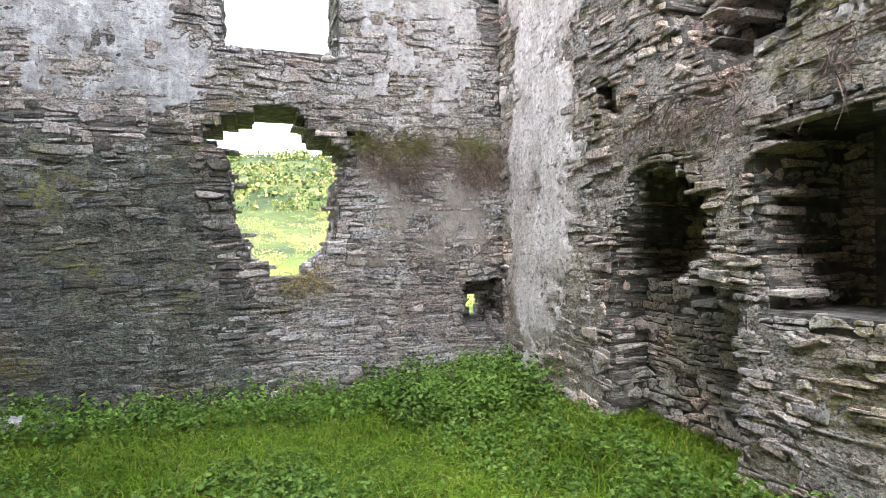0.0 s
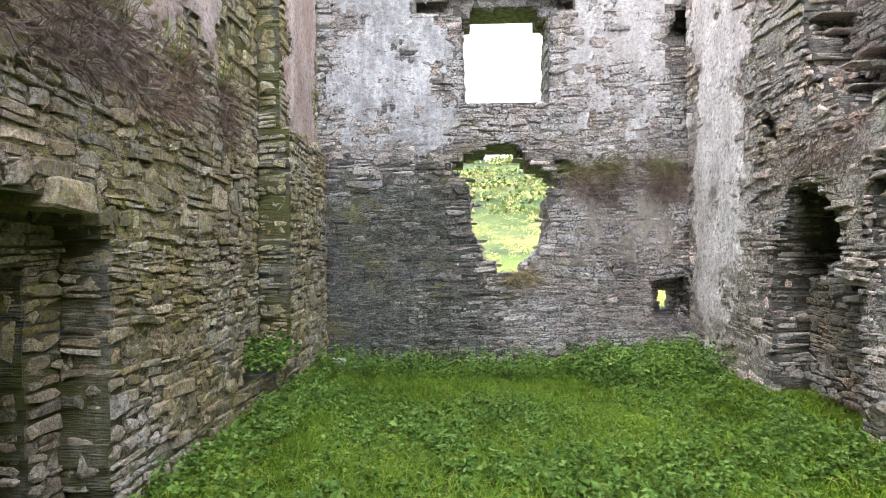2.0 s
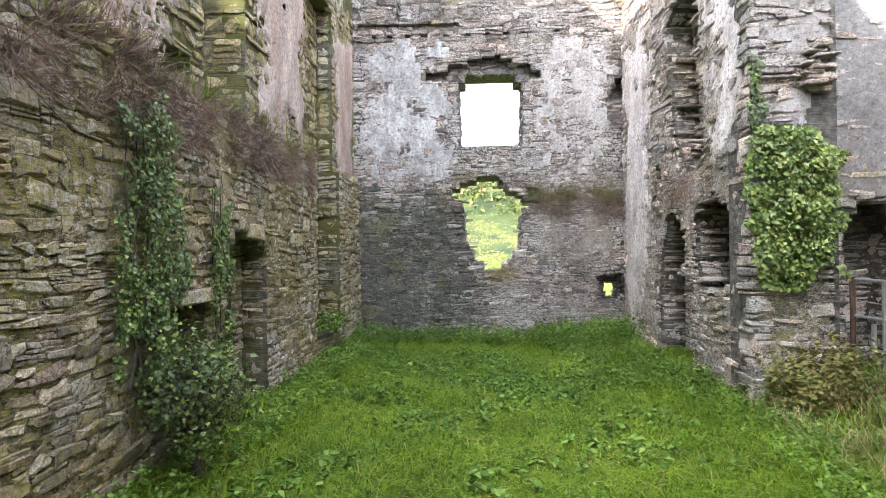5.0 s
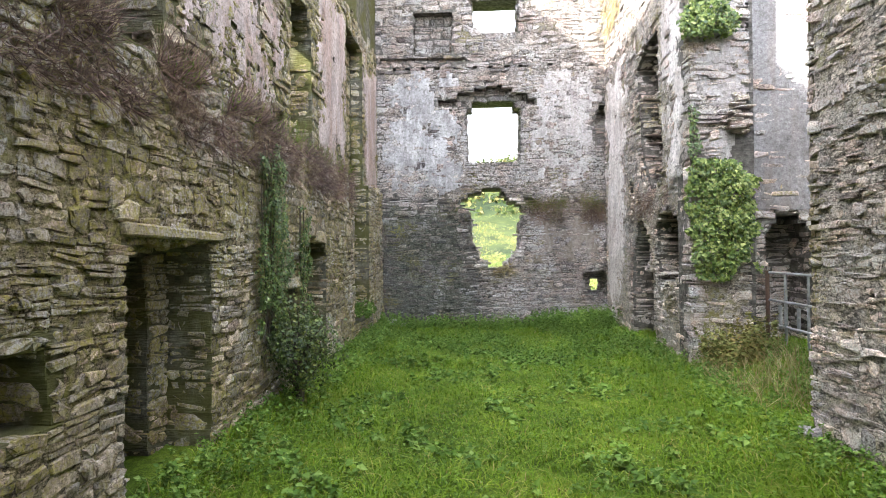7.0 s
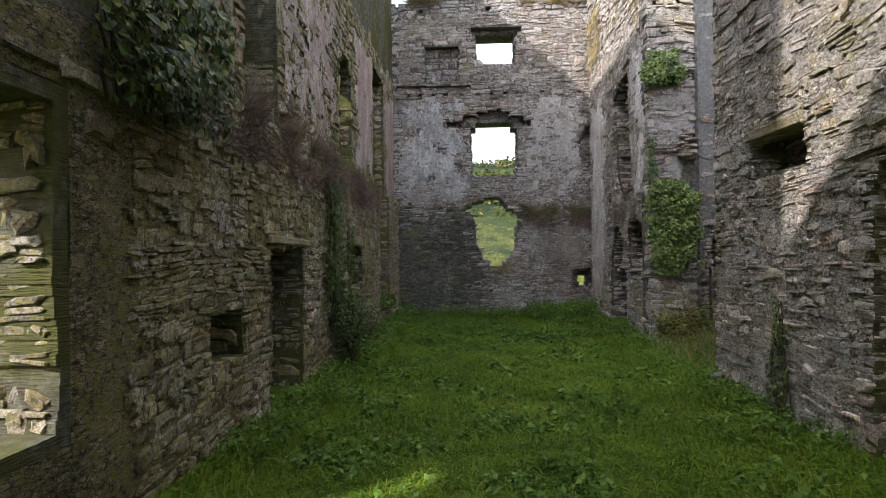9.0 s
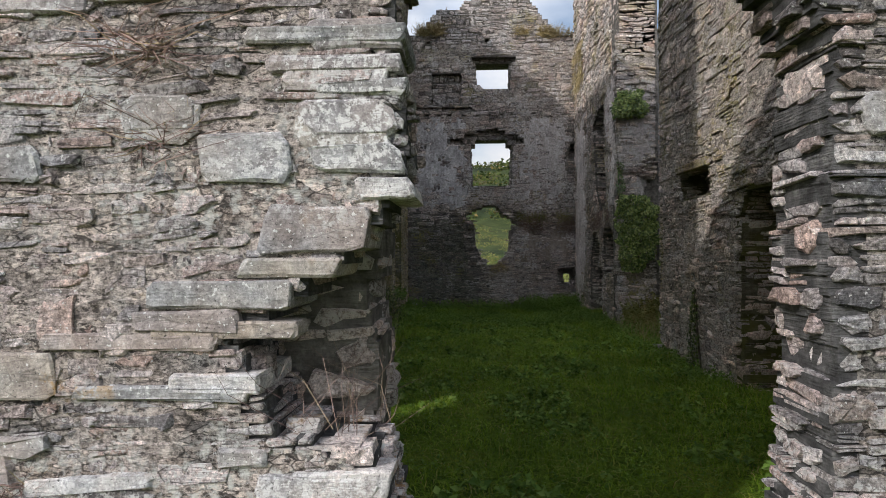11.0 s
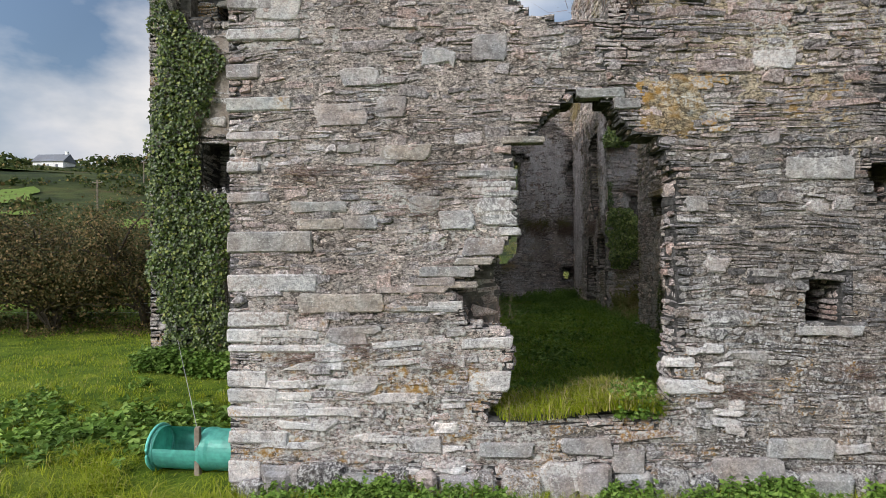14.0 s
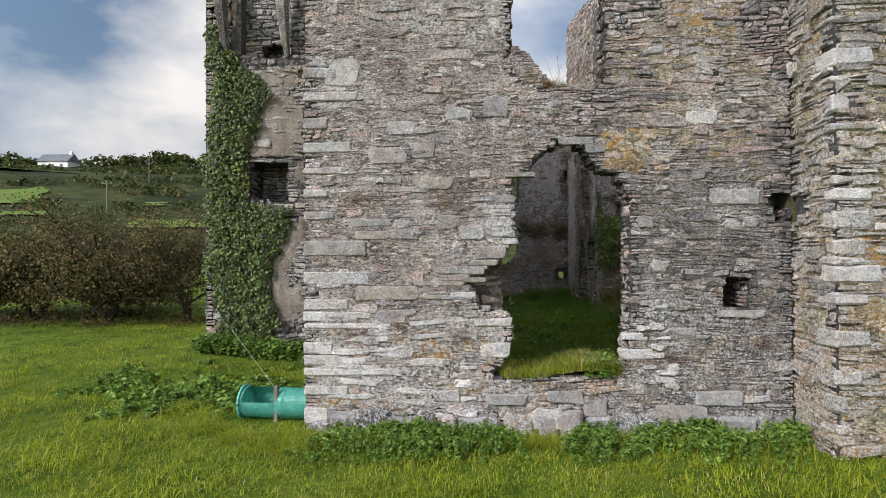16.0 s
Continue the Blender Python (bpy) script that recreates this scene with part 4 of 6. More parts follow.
# far end wall with a breached window, a tall window above and a small one under the gable
putlogs = [(0.3, [(7.92, u, u + 0.12), (8.07, u, u + 0.12)]) for u in (-2.65, -2.2, -1.75, -1.3, -0.75, -0.2, 0.3, 0.8, 1.25, 2.1, 2.55, 3.35)]
far_holes = [
    (None, [(1.9, 0.26, 0.7), (2.09, 0.0, 0.95), (2.34, -0.11, 1.14), (2.66, -0.24, 1.24), (3.28, -0.27, 1.22), (3.47, -0.26, 1.5), (3.6, -0.3, 1.48), (3.79, -0.61, 1.26), (3.94, -0.62, 0.85), (4.2, -0.05, 0.7), (4.29, 0.26, 0.64)], 0.045),
    (None, [(5.06, -0.32, 1.24), (6.48, -0.36, 1.27), (6.73, -0.38, 1.33), (6.82, -0.3, 1.2), (6.98, -0.1, 0.98), (7.07, 0.26, 0.7)], 0.02),
    (0.3, [(6.74, -0.5, 1.33), (6.86, -1.25, 1.72), (7.04, -1.25, 1.75), (7.1, -0.7, 1.5), (7.23, -0.3, 1.14), (7.4, 0.26, 0.7)], 0.03),
    (None, [(9.08, -0.17, 1.2), (10.1, -0.15, 1.22)], 0.02),
    (0.35, [(9.9, -0.3, 1.2), (10.1, -0.35, 1.45), (10.36, -0.35, 1.5)]),
    (0.3, [(8.42, -1.98, -0.8), (9.75, -1.97, -0.8)]),
    (0.12, [(8.16, -2.95, -0.35), (8.34, -2.95, -0.35)]),
    (0.55, [(1.08, 3.13, 3.79), (1.79, 3.13, 3.79)]),
    (None, [(1.1, 3.38, 3.72), (1.5, 3.38, 3.72)]),
    (0.12, [(4.3, 3.5, 3.98), (6.2, 3.5, 3.98)]),
    (0.6, [(6.1, 3.45, 3.98), (6.4, 3.5, 3.98), (6.75, 3.7, 3.98)]),
    (0.35, [(3.6, 1.42, 1.8), (3.95, 1.38, 1.75)]),
    (0.3, [(10.8, 0.22, 0.4), (10.98, 0.22, 0.4)]),
    (0.3, [(10.8, -2.25, -2.05), (10.98, -2.25, -2.05)]),
] + putlogs
wall_far = wall("wall_north", "grey slate rubble end wall with a breached window", far_face, LX - 1.2, 5.4,
                [(-4.3, 11.2), (-2.4, 11.3), (-1.9, 12.2), (-0.9, 12.3), (0.3, 13.3), (1.2, 13.3), (1.7, 13.0), (3.1, 11.2), (5.4, 11.1)], 1.15, far_holes,
                stone=STONE_FAR, proud=0.02, course=(0.04, 0.12), length=(0.12, 0.45), singles=(-2.9, 3.7, 0.2, 4.2), big=0.5, rag=0.06, coarse=5.0, split=(lambda u, z: (u < 0.2 - 0.12 * z + 0.35 * np.sin(z * 9 + u * 3) + 0.3 * np.sin(z * 23)) & (z < 3.7 + 0.2 * np.sin(u * 4) + 0.15 * np.sin(u * 13)), STONE_DAMP))
plaster("plaster_patch", "flaking whitewashed plaster", wall_far, far_face, [(4.05, -2.93, -1.2), (4.3, -2.95, -0.5), (6.7, -2.95, -0.45), (7.9, -2.95, -0.6)], PLASTER_WHITE, 0.03, 1.3, 1, 0.05, fine=0.45, fade=0.8, keep_out=[(-1.35, 0, 6.7, 7.4)])
plaster("plaster_patch", "thin grey plaster", wall_far, far_face, [(4.2, 1.5, 3.45), (7.85, 1.6, 3.8)], PLASTER_GREY, 0.02, 1.6, 5, 0.05, fine=0.5, fade=0.9, keep_out=[(1.3, 1.75, 6.7, 7.1), (3.4, 4.1, 4.2, 6.8)])
plaster("plaster_patch", "brown stained render", wall_far, far_face, [(2.0, 1.6, 3.7), (3.5, 1.5, 3.75)], PLASTER_BROWN, 0.025, 1.3, 9, 0.05, fine=0.5, fade=0.8)
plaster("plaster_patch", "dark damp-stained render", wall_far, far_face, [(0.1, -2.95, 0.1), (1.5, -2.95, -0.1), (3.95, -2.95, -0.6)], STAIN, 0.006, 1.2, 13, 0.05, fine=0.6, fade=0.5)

# long side wall with doorways below and broken windows above
left_holes = [
    # unseen opening, added to let a patch of sun onto the grass
    (None, [(1.2, -10.7, -9.0), (3.4, -10.7, -9.0)]),
    (0.55, [(1.2, -6.8, -5.98), (1.35, -6.85, -5.97), (1.75, -6.8, -6.0)]),
    (0.5, [(-0.2, -5.15, -3.62), (2.3, -5.15, -3.6), (2.52, -5.0, -3.7)]),
    (0.8, [(-0.2, -5.05, -3.95), (2.1, -5.05, -4.0), (2.35, -4.9, -4.1)]),
    (0.85, [(1.0, -1.75, -0.75), (1.84, -1.75, -0.72)]),
    (0.38, [(-0.2, -0.2, 1.22), (2.3, -0.22, 1.22), (2.45, -0.15, 1.1), (2.62, 0.25, 0.75)]),
    (None, [(-0.2, -0.1, 0.9), (2.2, -0.1, 0.85)]),
    (None, [(4.12, -5.5, -4.25), (8.6, -5.5, -4.3)]),
    (None, [(4.1, -0.36, 0.8), (4.5, -0.4, 0.85), (6.4, -0.38, 0.85), (6.75, -0.1, 0.6)]),
    (0.5, [(0.75, 3.8, 5.65), (7.7, 3.75, 5.7)]),
    (0.15, [(4.12, -12.3, 7.95), (15, -12.3, 7.95)], 0.0),
    (0.45, [(4.12, 1.2, 2.6), (4.3, 1.25, 2.3), (4.5, 1.3, 1.8)]), (0.4, [(4.12, 2.9, 3.6), (4.28, 3.1, 3.5)]), (0.5, [(4.12, -2.4, -0.6), (4.35, -1.9, -0.7), (4.6, -1.2, -0.7)]), (0.45, [(4.12, -4.2, -3.2), (4.5, -4.2, -3.7)]),
]
# above its stone cladding it is unseen height, added to block the sun
wall_left = wall("wall_west", "mossy slate rubble side wall with doorways and broken windows, unseen top raised to block sun", left_face, -12.2, FY, [(-12.2, 14.5), (5.3, 14.4), (FY, 13.4)], 1.12, left_holes,
                 stone=STONE_LEFT, core=CORE_MOSS, course=(0.045, 0.14), length=(0.12, 0.4), proud=0.02, singles=(-7.0, 3.6, 0.2, 4.0), big=0.9, rag=0.035, bare=(-12.2, -8.3), clad=8.2, coarse=4.1)
plaster("plaster_patch", "flaking pinkish plaster", wall_left, left_upper, [(4.25, 1.3, 3.65), (7.8, 1.1, 3.7)], PLASTER_PINK, 0.035, 1.2, 17, 0.05, fine=0.45, fade=0.6)
plaster("plaster_patch", "flaking buff and pinkish render", wall_left, left_upper, [(4.3, -3.9, -0.9), (7.8, -4.25, -0.5)], PLASTER_PINK, 0.016, 1.9, 19, 0.045, fine=0.6, fade=1.2)
plaster("plaster_patch", "stained pale plaster", wall_left, left_upper, [(4.0, 5.8, 7.85), (7.8, 5.8, 7.85)], PLASTER_PINK, 0.035, 1.0, 23, 0.06, fine=0.45)

# other side wall: fireplace recesses and flue, then a broken end
right_holes = [
    (0.5, [(-0.2, 3.25, 5.05), (1.9, 3.25, 5.05)]),
    (0.95, [(1.75, 4.1, 4.4), (1.95, 3.9, 5.05), (2.2, 3.56, 4.95), (2.5, 3.52, 4.85), (2.7, 3.6, 4.65), (2.95, 3.8, 4.5), (3.06, 3.9, 4.35)]),
    (0.95, [(1.68, 1.6, 2.9), (1.9, 1.42, 2.95), (2.2, 1.4, 3.08), (2.7, 1.5, 3.03), (3.0, 1.85, 2.95), (3.17, 2.3, 2.8)]),
    (0.6, [(3.65, 4.85, 5.15), (4.08, 4.95, 5.25)]),
    (0.5, [(3.8, 2.7, 3.5), (4.4, 2.65, 4.0), (6.0, 2.8, 4.4), (6.7, 2.9, 4.5), (7.05, 2.9, 3.6)]),
    (0.95, [(3.74, 3.15, 3.4), (4.0, 2.85, 3.5), (4.6, 2.8, 3.62), (4.78, 2.95, 3.45)]),
    (0.95, [(5.6, 2.85, 3.3), (6.9, 2.9, 3.3)]),
]
wall_right = wall("wall_east", "weathered rubble side wall with fireplace recesses", right_face, 0.87, FY, [(0.87, 12.6), (3, 13.4), (FY, 14.2)], 1.05, right_holes,
                  stone=STONE_RIGHT, course=(0.04, 0.11), length=(0.1, 0.4), proud=0.026, singles=(1.0, 7.8, 0.2, 4.2), big=0.8, rag=0.08, coarse=5.0)
plaster("plaster_patch", "pale lime plaster", wall_right, right_face, [(0.4, 6.7, 7.86), (1.6, 5.9, 7.86), (3.4, 5.4, 7.86), (7.5, 5.2, 7.86)], PLASTER_PALE, 0.04, 1.0, 29, 0.05, fine=0.45, fade=0.8)
plaster("plaster_patch", "pale lime plaster", wall_right, right_face, [(3.4, 0.9, 2.5), (7.8, 0.9, 2.6)], PLASTER_PALE, 0.035, 1.1, 31, 0.05, fine=0.45, fade=0.8)


def broken_edges(base, face, holes, n, material):
    """Loose flat slabs that stick into the cavities from their sides."""
    rows = []
    for depth, outline, *_own in holes:
        zs = [p[0] for p in outline]
        for _ in range(int(n * (zs[-1] - zs[0]))):
            z, side = rng.uniform(zs[0] + 0.05, zs[-1] - 0.05), rng.random() < 0.5
            edge = np.interp(z, zs, [p[1 if side else 2] for p in outline])
            reach, h, at = rng.uniform(0.04, 0.26), rng.uniform(0.025, 0.075), rng.uniform(-0.03, 0.35)
            rows.append((edge - 0.12, edge + reach, z, z + h, at, at + 0.4) if side else (edge - reach, edge + 0.12, z, z + h, at, at + 0.4))
    return child("broken_slabs", mesh_from("broken_slabs", *slabs(face, rows), material), base, "broken slabs in the cavities", kind="stuff")


broken_edges(wall_right, right_face, right_holes[1:3] + right_holes[4:], 6, STONE_RIGHT)
wall_stub = wall("wall_stub", "broken end of the side wall under ivy", stub_face, 3.76, 4.76, [(3.76, 12.4), (4.76, 12.0)], 0.8, [(0.4, [(3.3, 4.25, 4.8), (4.45, 4.25, 4.8)])],
                 stone=STONE_RIGHT, course=(0.04, 0.12), length=(0.15, 0.55), proud=0.05, singles=(3.6, 4.9, 0.2, 5.2), big=0.8)
z = 0.15
while z < 8.5:  # rough corner stones where the side wall breaks off
    h = rng.uniform(0.05, 0.17)
    part("quoin", block(3.69 + rng.uniform(-0.02, 0.02), 3.82 + rng.uniform(0, 0.25), 0.82, 0.96 + rng.uniform(0, 0.3), z, z + h - 0.008, 0.022, 0.014), STONE_RIGHT, wall_stub, "rough corner stone")
    z += h
plaster("plaster_patch", "pale grey plaster", wall_stub, stub_face, [(3.7, 3.72, 4.35), (5.2, 3.72, 4.75), (7.2, 3.72, 4.75)], PLASTER_GREY, 0.035, 0.7, 37, 0.05, fine=0.45, fade=0.7)
wall_wing = wall("wall_wing", "grey rendered wall of the side wing", wing_face, 4.7, 8.6, 9.0, 0.9, [(0.8, [(-0.2, 5.5, 6.35), (2.6, 5.5, 6.35), (2.95, 5.7, 6.1)]), (0.1, [(6.6, 4.9, 8.5), (6.72, 4.9, 8.5)])],
                 stone=STONE_RIGHT, big=0.4, course=(0.06, 0.14), length=(0.2, 0.5))
plaster("plaster_patch", "smooth grey render", wall_wing, wing_face, [(1.9, 4.75, 8.5), (8.9, 4.75, 8.5)], PLASTER_DULL, 0.035, 0.6, 41, 0.06, fine=0.45, keep_out=[(5.35, 6.5, 0, 3.05)])
wall("wall_wing_end", "rubble end wall of the side wing", Face((8.5, 0, 0), (0, 1, 0), (-1, 0, 0)), -9.6, 1.9, 7.5, 0.8, stone=STONE_RIGHT, length=(0.45, 1.1), course=(0.18, 0.34))
wall_pier = wall("wall_pier", "mossy rubble side wall beside the gateway", pier_face, -13.1, -3.06, [(-13.1, 9.0), (-3.06, 9.2)], 1.2,
                 [(0.45, [(3.38, -5.65, -4.4), (3.85, -5.6, -4.35)]), (None, [(-0.2, -8.7, -6.75), (2.9, -8.7, -6.75), (3.25, -8.4, -7.0)])],
                 stone=STONE_RIGHT, core=CORE_MOSS, proud=0.022, singles=(-6.7, -3.0, 0.2, 4.0), big=0.9, bare=(-13.1, -9.0), clad=7.5, coarse=4.5)
wall("wall_wing_back", "rubble cross wall behind the doorway", Face((0, -3.6, 0), (1, 0, 0), (0, -1, 0)), 4.78, 8.5, 7.5, 0.6, stone=STONE_RIGHT, length=(0.45, 1.1), course=(0.18, 0.34))
wall("wall_wing_near", "rubble cross wall of the dark side room", Face((0, -9.6, 0), (1, 0, 0), (0, -1, 0)), 4.78, 8.5, 7.5, 0.6, stone=STONE_RIGHT, length=(0.45, 1.1), course=(0.18, 0.34))

# sunlit end wall that the camera leaves through
outer_holes = [
    (None, [(0.75, -1.27, 0.34), (0.84, -1.44, 0.47), (0.98, -1.21, 0.5), (1.11, -1.16, 0.52), (1.24, -1.11, 0.53), (1.37, -1.11, 0.54), (1.56, -1.11, 0.55), (1.66, -1.21, 0.56), (1.72, -1.57, 0.57), (1.76, -1.58, 0.57), (1.86, -1.6, 0.57), (2.02, -1.7, 0.58), (2.15, -1.8, 0.59), (2.2, -1.66, 0.59), (2.28, -1.47, 0.59), (2.45, -1.24, 0.6), (2.48, -1.22, 0.6), (2.64, -1.11, 0.59), (2.81, -1.06, 0.57), (3.13, -1.07, 0.6), (3.2, -1.08, 0.6), (3.46, -1.09, 0.48), (3.62, -1.11, 0.42), (3.64, -0.97, 0.41), (3.67, -0.83, 0.31), (3.71, -0.81, 0.15), (3.79, -0.76, 0.09), (3.88, -0.7, 0.02), (3.95, -0.65, -0.02), (4.03, -0.55, -0.08), (4.09, -0.44, -0.17)], 0.03),
    (None, [(4.9, -0.6, 0.1), (5.0, -0.95, 0.24), (5.2, -1.1, 0.24), (6.0, -1.1, 0.25), (7.1, -1.08, 0.25)]),
    (0.8, [(1.71, 1.88, 2.24), (2.05, 1.89, 2.26), (2.18, 1.95, 2.25)], 0.01),
    (0.4, [(2.95, 2.6, 2.84), (3.38, 2.55, 2.84)]),
]
wall_outer = wall("wall_south", "sunlit lichened slate rubble wall with a breached window", outer_face, -4.1, 2.84, [(-4.1, 7.9), (2.84, 8.0)], 0.42, outer_holes, bottom=-0.3,
                  stone=STONE_OUT, core=CORE_OUT, course=(0.024, 0.09), length=(0.08, 0.36), proud=0.013, singles=(-3.6, 2.6, 0.3, 4.6), big=1.6, big_size=((0.2, 0.72), (0.06, 0.18)), gap=0.007, rag=0.07, split=(lambda u, z: (u > 0.5 + 0.15 * np.sin(z * 7)) & (z < 3.8 + 0.4 * np.sin(u * 3.7) + 0.2 * np.sin(u * 11)), STONE_SHADY))
pale_rows = []
while len(pale_rows) < 16:
    u, z, w, h = rng.uniform(-3.3, 2.3), rng.uniform(0.25, 6.2), rng.uniform(0.16, 0.5), rng.uniform(0.1, 0.24)
    if not (-2.0 - w < u < 0.75 and 0.3 < z < 4.3) and not (-1.3 - w < u < 0.7 and z > 4.6) and not (1.6 - w < u < 2.4 and 1.4 < z < 2.3):
        pale_rows.append((u, u + w, z, z + h, -0.022, 0.12))
SINGLE.append((wall_outer, outer_face, np.array(pale_rows), STONE_BLOCK))


def scattered_slabs(n, u0, u1, z0, z1, long, thick, front):
    """Single slabs set here and there in the face."""
    u, z, w, h = rng.uniform(u0, u1, n), rng.uniform(z0, z1, n), rng.uniform(*long, n), rng.uniform(*thick, n)
    return np.stack([u, np.minimum(u + w, u1 + 0.15), z, z + h, np.full(n, front), np.full(n, 0.12)], 1)


SINGLE.append((wall_outer, outer_face, scattered_slabs(34, -4.0, -1.75, 0.15, 1.7, (0.25, 0.7), (0.06, 0.15), -0.022), STONE_WHITE))
SINGLE.append((wall_outer, outer_face, scattered_slabs(12, 0.52, 1.1, 0.5, 1.7, (0.15, 0.4), (0.05, 0.12), -0.032), STONE_WHITE))
SINGLE.append((wall_outer, outer_face, scattered_slabs(8, 0.5, 1.0, 3.65, 4.3, (0.15, 0.35), (0.05, 0.1), -0.02), STONE_ORANGE))
inner_holes = [(None, [(0.5, -1.24, 0.6), (0.9, -1.24, 0.95), (1.5, -1.24, 1.15), (3.4, -1.22, 1.15), (3.9, -1.15, 1.0), (4.25, -0.85, 0.75), (4.5, -0.4, 0.4)]), (None, [(4.85, -1.2, 0.7), (7.2, -1.15, 0.7)]), (0.55, [(1.5, 1.5, 2.7), (2.4, 1.5, 2.7)])]
wall("wall_south_inner", "inner leaf of the end wall, splayed at the openings", Face(yard(0, OY + 0.42), (1, 0, 0), (0, -1, 0), YARD), -4.1, 2.84, 7.9, 0.6, inner_holes, stone=STONE_RIGHT, course=(0.06, 0.15), length=(0.2, 0.5), rag=0.06)
def plate(x0, x1, z0, z1, proud=0.03, depth=0.15):
    """A flat irregular stone in the sunlit wall: a slab with cut corners, a lopsided outline and chipped arrises."""
    bm = bmesh.new()
    cx, cz, w, h = (x0 + x1) / 2, (z0 + z1) / 2, (x1 - x0) / 2, (z1 - z0) / 2
    lean, taper, outline = rng.uniform(-0.35, 0.35), rng.uniform(-0.16, 0.16), []
    for sx, sz in ((1, -1), (1, 1), (-1, 1), (-1, -1)):
        a, b = rng.uniform(0.05, 0.7) * min(w, h), rng.uniform(0.05, 0.6) * h
        ends = [(sx * w, sz * (h - b)), (sx * (w - a), sz * h)]
        outline += ends if sx == sz else ends[::-1]
        if sx == sz:
            outline.append((-sx * w * rng.uniform(-0.3, 0.3), sz * h * rng.uniform(0.86, 1.02)))
    n = len(outline)
    back, rim, front = [], [], []
    for px, pz in outline:
        pz *= 1 + taper * px / w
        px += lean * pz
        back.append(bm.verts.new((cx + px, OY + depth, cz + pz)))
        rim.append(bm.verts.new((cx + px, OY - proud * rng.uniform(0.35, 0.8), cz + pz)))
        inset = rng.uniform(0.006, 0.018)
        front.append(bm.verts.new((cx + px - math.copysign(min(inset, abs(px)), px), OY - proud * rng.uniform(0.85, 1.15), cz + pz - math.copysign(min(inset, abs(pz)), pz))))
    for a, b in ((back, rim), (rim, front)):
        for k in range(n):
            bm.faces.new((a[k], a[(k + 1) % n], b[(k + 1) % n], b[k]))
    bm.faces.new(front)
    return bm


# corner stones: foot, head, length
for z0, z1, w in ((4.47, 4.66, 0.39), (4.09, 4.25, 0.77), (3.74, 3.84, 0.63), (3.36, 3.49, 0.39), (3.00, 3.12, 0.50), (2.41, 2.65, 1.01), (1.95, 2.16, 1.06), (1.54, 1.71, 0.72), (1.35, 1.51, 0.41), (1.23, 1.32, 1.42), (0.82, 1.00, 0.45), (0.64, 0.80, 0.58), (0.48, 0.59, 1.42), (0.16, 0.31, 0.72), (-0.31, -0.04, 0.39), (5.30, 5.47, 0.54), (4.93, 5.08, 0.87)):
    part("quoin", block(-4.2, -4.19 + w, OY - 0.03, OY + 0.5, z0, z1, 0.012, 0.018), STONE_WHITE if z1 < 2.3 else STONE_BLOCK, wall_outer, "pale lichened corner stone")
for stone, x0, x1, z0, z1 in (
    (STONE_BLOCK, -2.83, -2.37, 4.36, 4.58),
    (STONE_BLOCK, -3.14, -2.52, 3.90, 4.17),
    (STONE_BLOCK, -2.41, -2.06, 3.98, 4.24),
    (STONE_TAN, -2.36, -1.77, 3.48, 3.67),
    (STONE_BLOCK, -3.43, -2.77, 2.88, 3.01),
    (STONE_BLOCK, -1.28, -0.87, 4.64, 4.95),
    (STONE_WHITE, 1.95, 2.43, 4.47, 4.69),
    (STONE_BLOCK, 2.30, 3.07, 3.19, 3.46),
    (STONE_BLOCK, -2.01, -1.68, 2.84, 3.03),
    (STONE_BLOCK, -2.81, -2.41, 2.67, 2.84),
    (STONE_TAN, -3.36, -2.34, 1.69, 1.92),
    (STONE_TAN, -3.36, -2.81, 2.67, 2.81),
    (STONE_BLOCK, 2.40, 3.14, 1.41, 1.52),
    (STONE_WHITE, 0.88, 1.40, 0.74, 0.91),
    (STONE_WHITE, 0.92, 1.24, 1.05, 1.16),
    (STONE_BLOCK, 3.18, 3.57, 0.55, 0.71),
    (STONE_BLOCK, -0.07, 0.48, 4.17, 4.29),
    (STONE_GREY, 0.36, 0.66, 4.04, 4.17),
    (STONE_TAN, -0.95, -0.44, 3.66, 3.74),
    (STONE_TAN, -1.24, -0.84, 2.77, 2.96),
    (STONE_BLOCK, -1.31, -0.84, 3.06, 3.19),
    (STONE_BLOCK, -1.20, -0.79, 3.24, 3.38),
    (STONE_WHITE, -1.28, -0.84, 1.27, 1.40),
    (STONE_WHITE, -1.35, -0.87, 0.77, 1.00),
    (STONE_BLOCK, -3.80, -3.29, 5.17, 5.61),
    (STONE_BLOCK, -3.94, -3.32, 4.95, 5.06),
    (STONE_BLOCK, -2.70, -2.19, 3.43, 3.52),
    (STONE_TAN, -1.90, -1.24, 1.97, 2.05),
    (STONE_BLOCK, -2.41, -1.61, 1.92, 2.00),
    (STONE_BLOCK, 2.05, 2.78, 0.02, 0.24),
    (STONE_WHITE, -0.55, -0.06, -0.38, -0.04),
    (STONE_BLOCK, 1.43, 2.23, -0.25, 0.02),
    (STONE_BLOCK, -1.24, -0.62, 0.01, 0.18),
    (STONE_BLOCK, -0.29, 0.29, 0.04, 0.24),
    (STONE_WHITE, -2.08, -1.68, 0.07, 0.24),
    (STONE_BLOCK, -3.80, -3.21, -0.33, -0.09),
    (STONE_BLOCK, 0.29, 0.66, -0.17, 0.09),
):
    part("dressed_stone", plate(x0, x1, z0, z1, 0.05 if z1 < 0.25 else 0.024), stone, wall_outer, "large flat stone set in the wall")
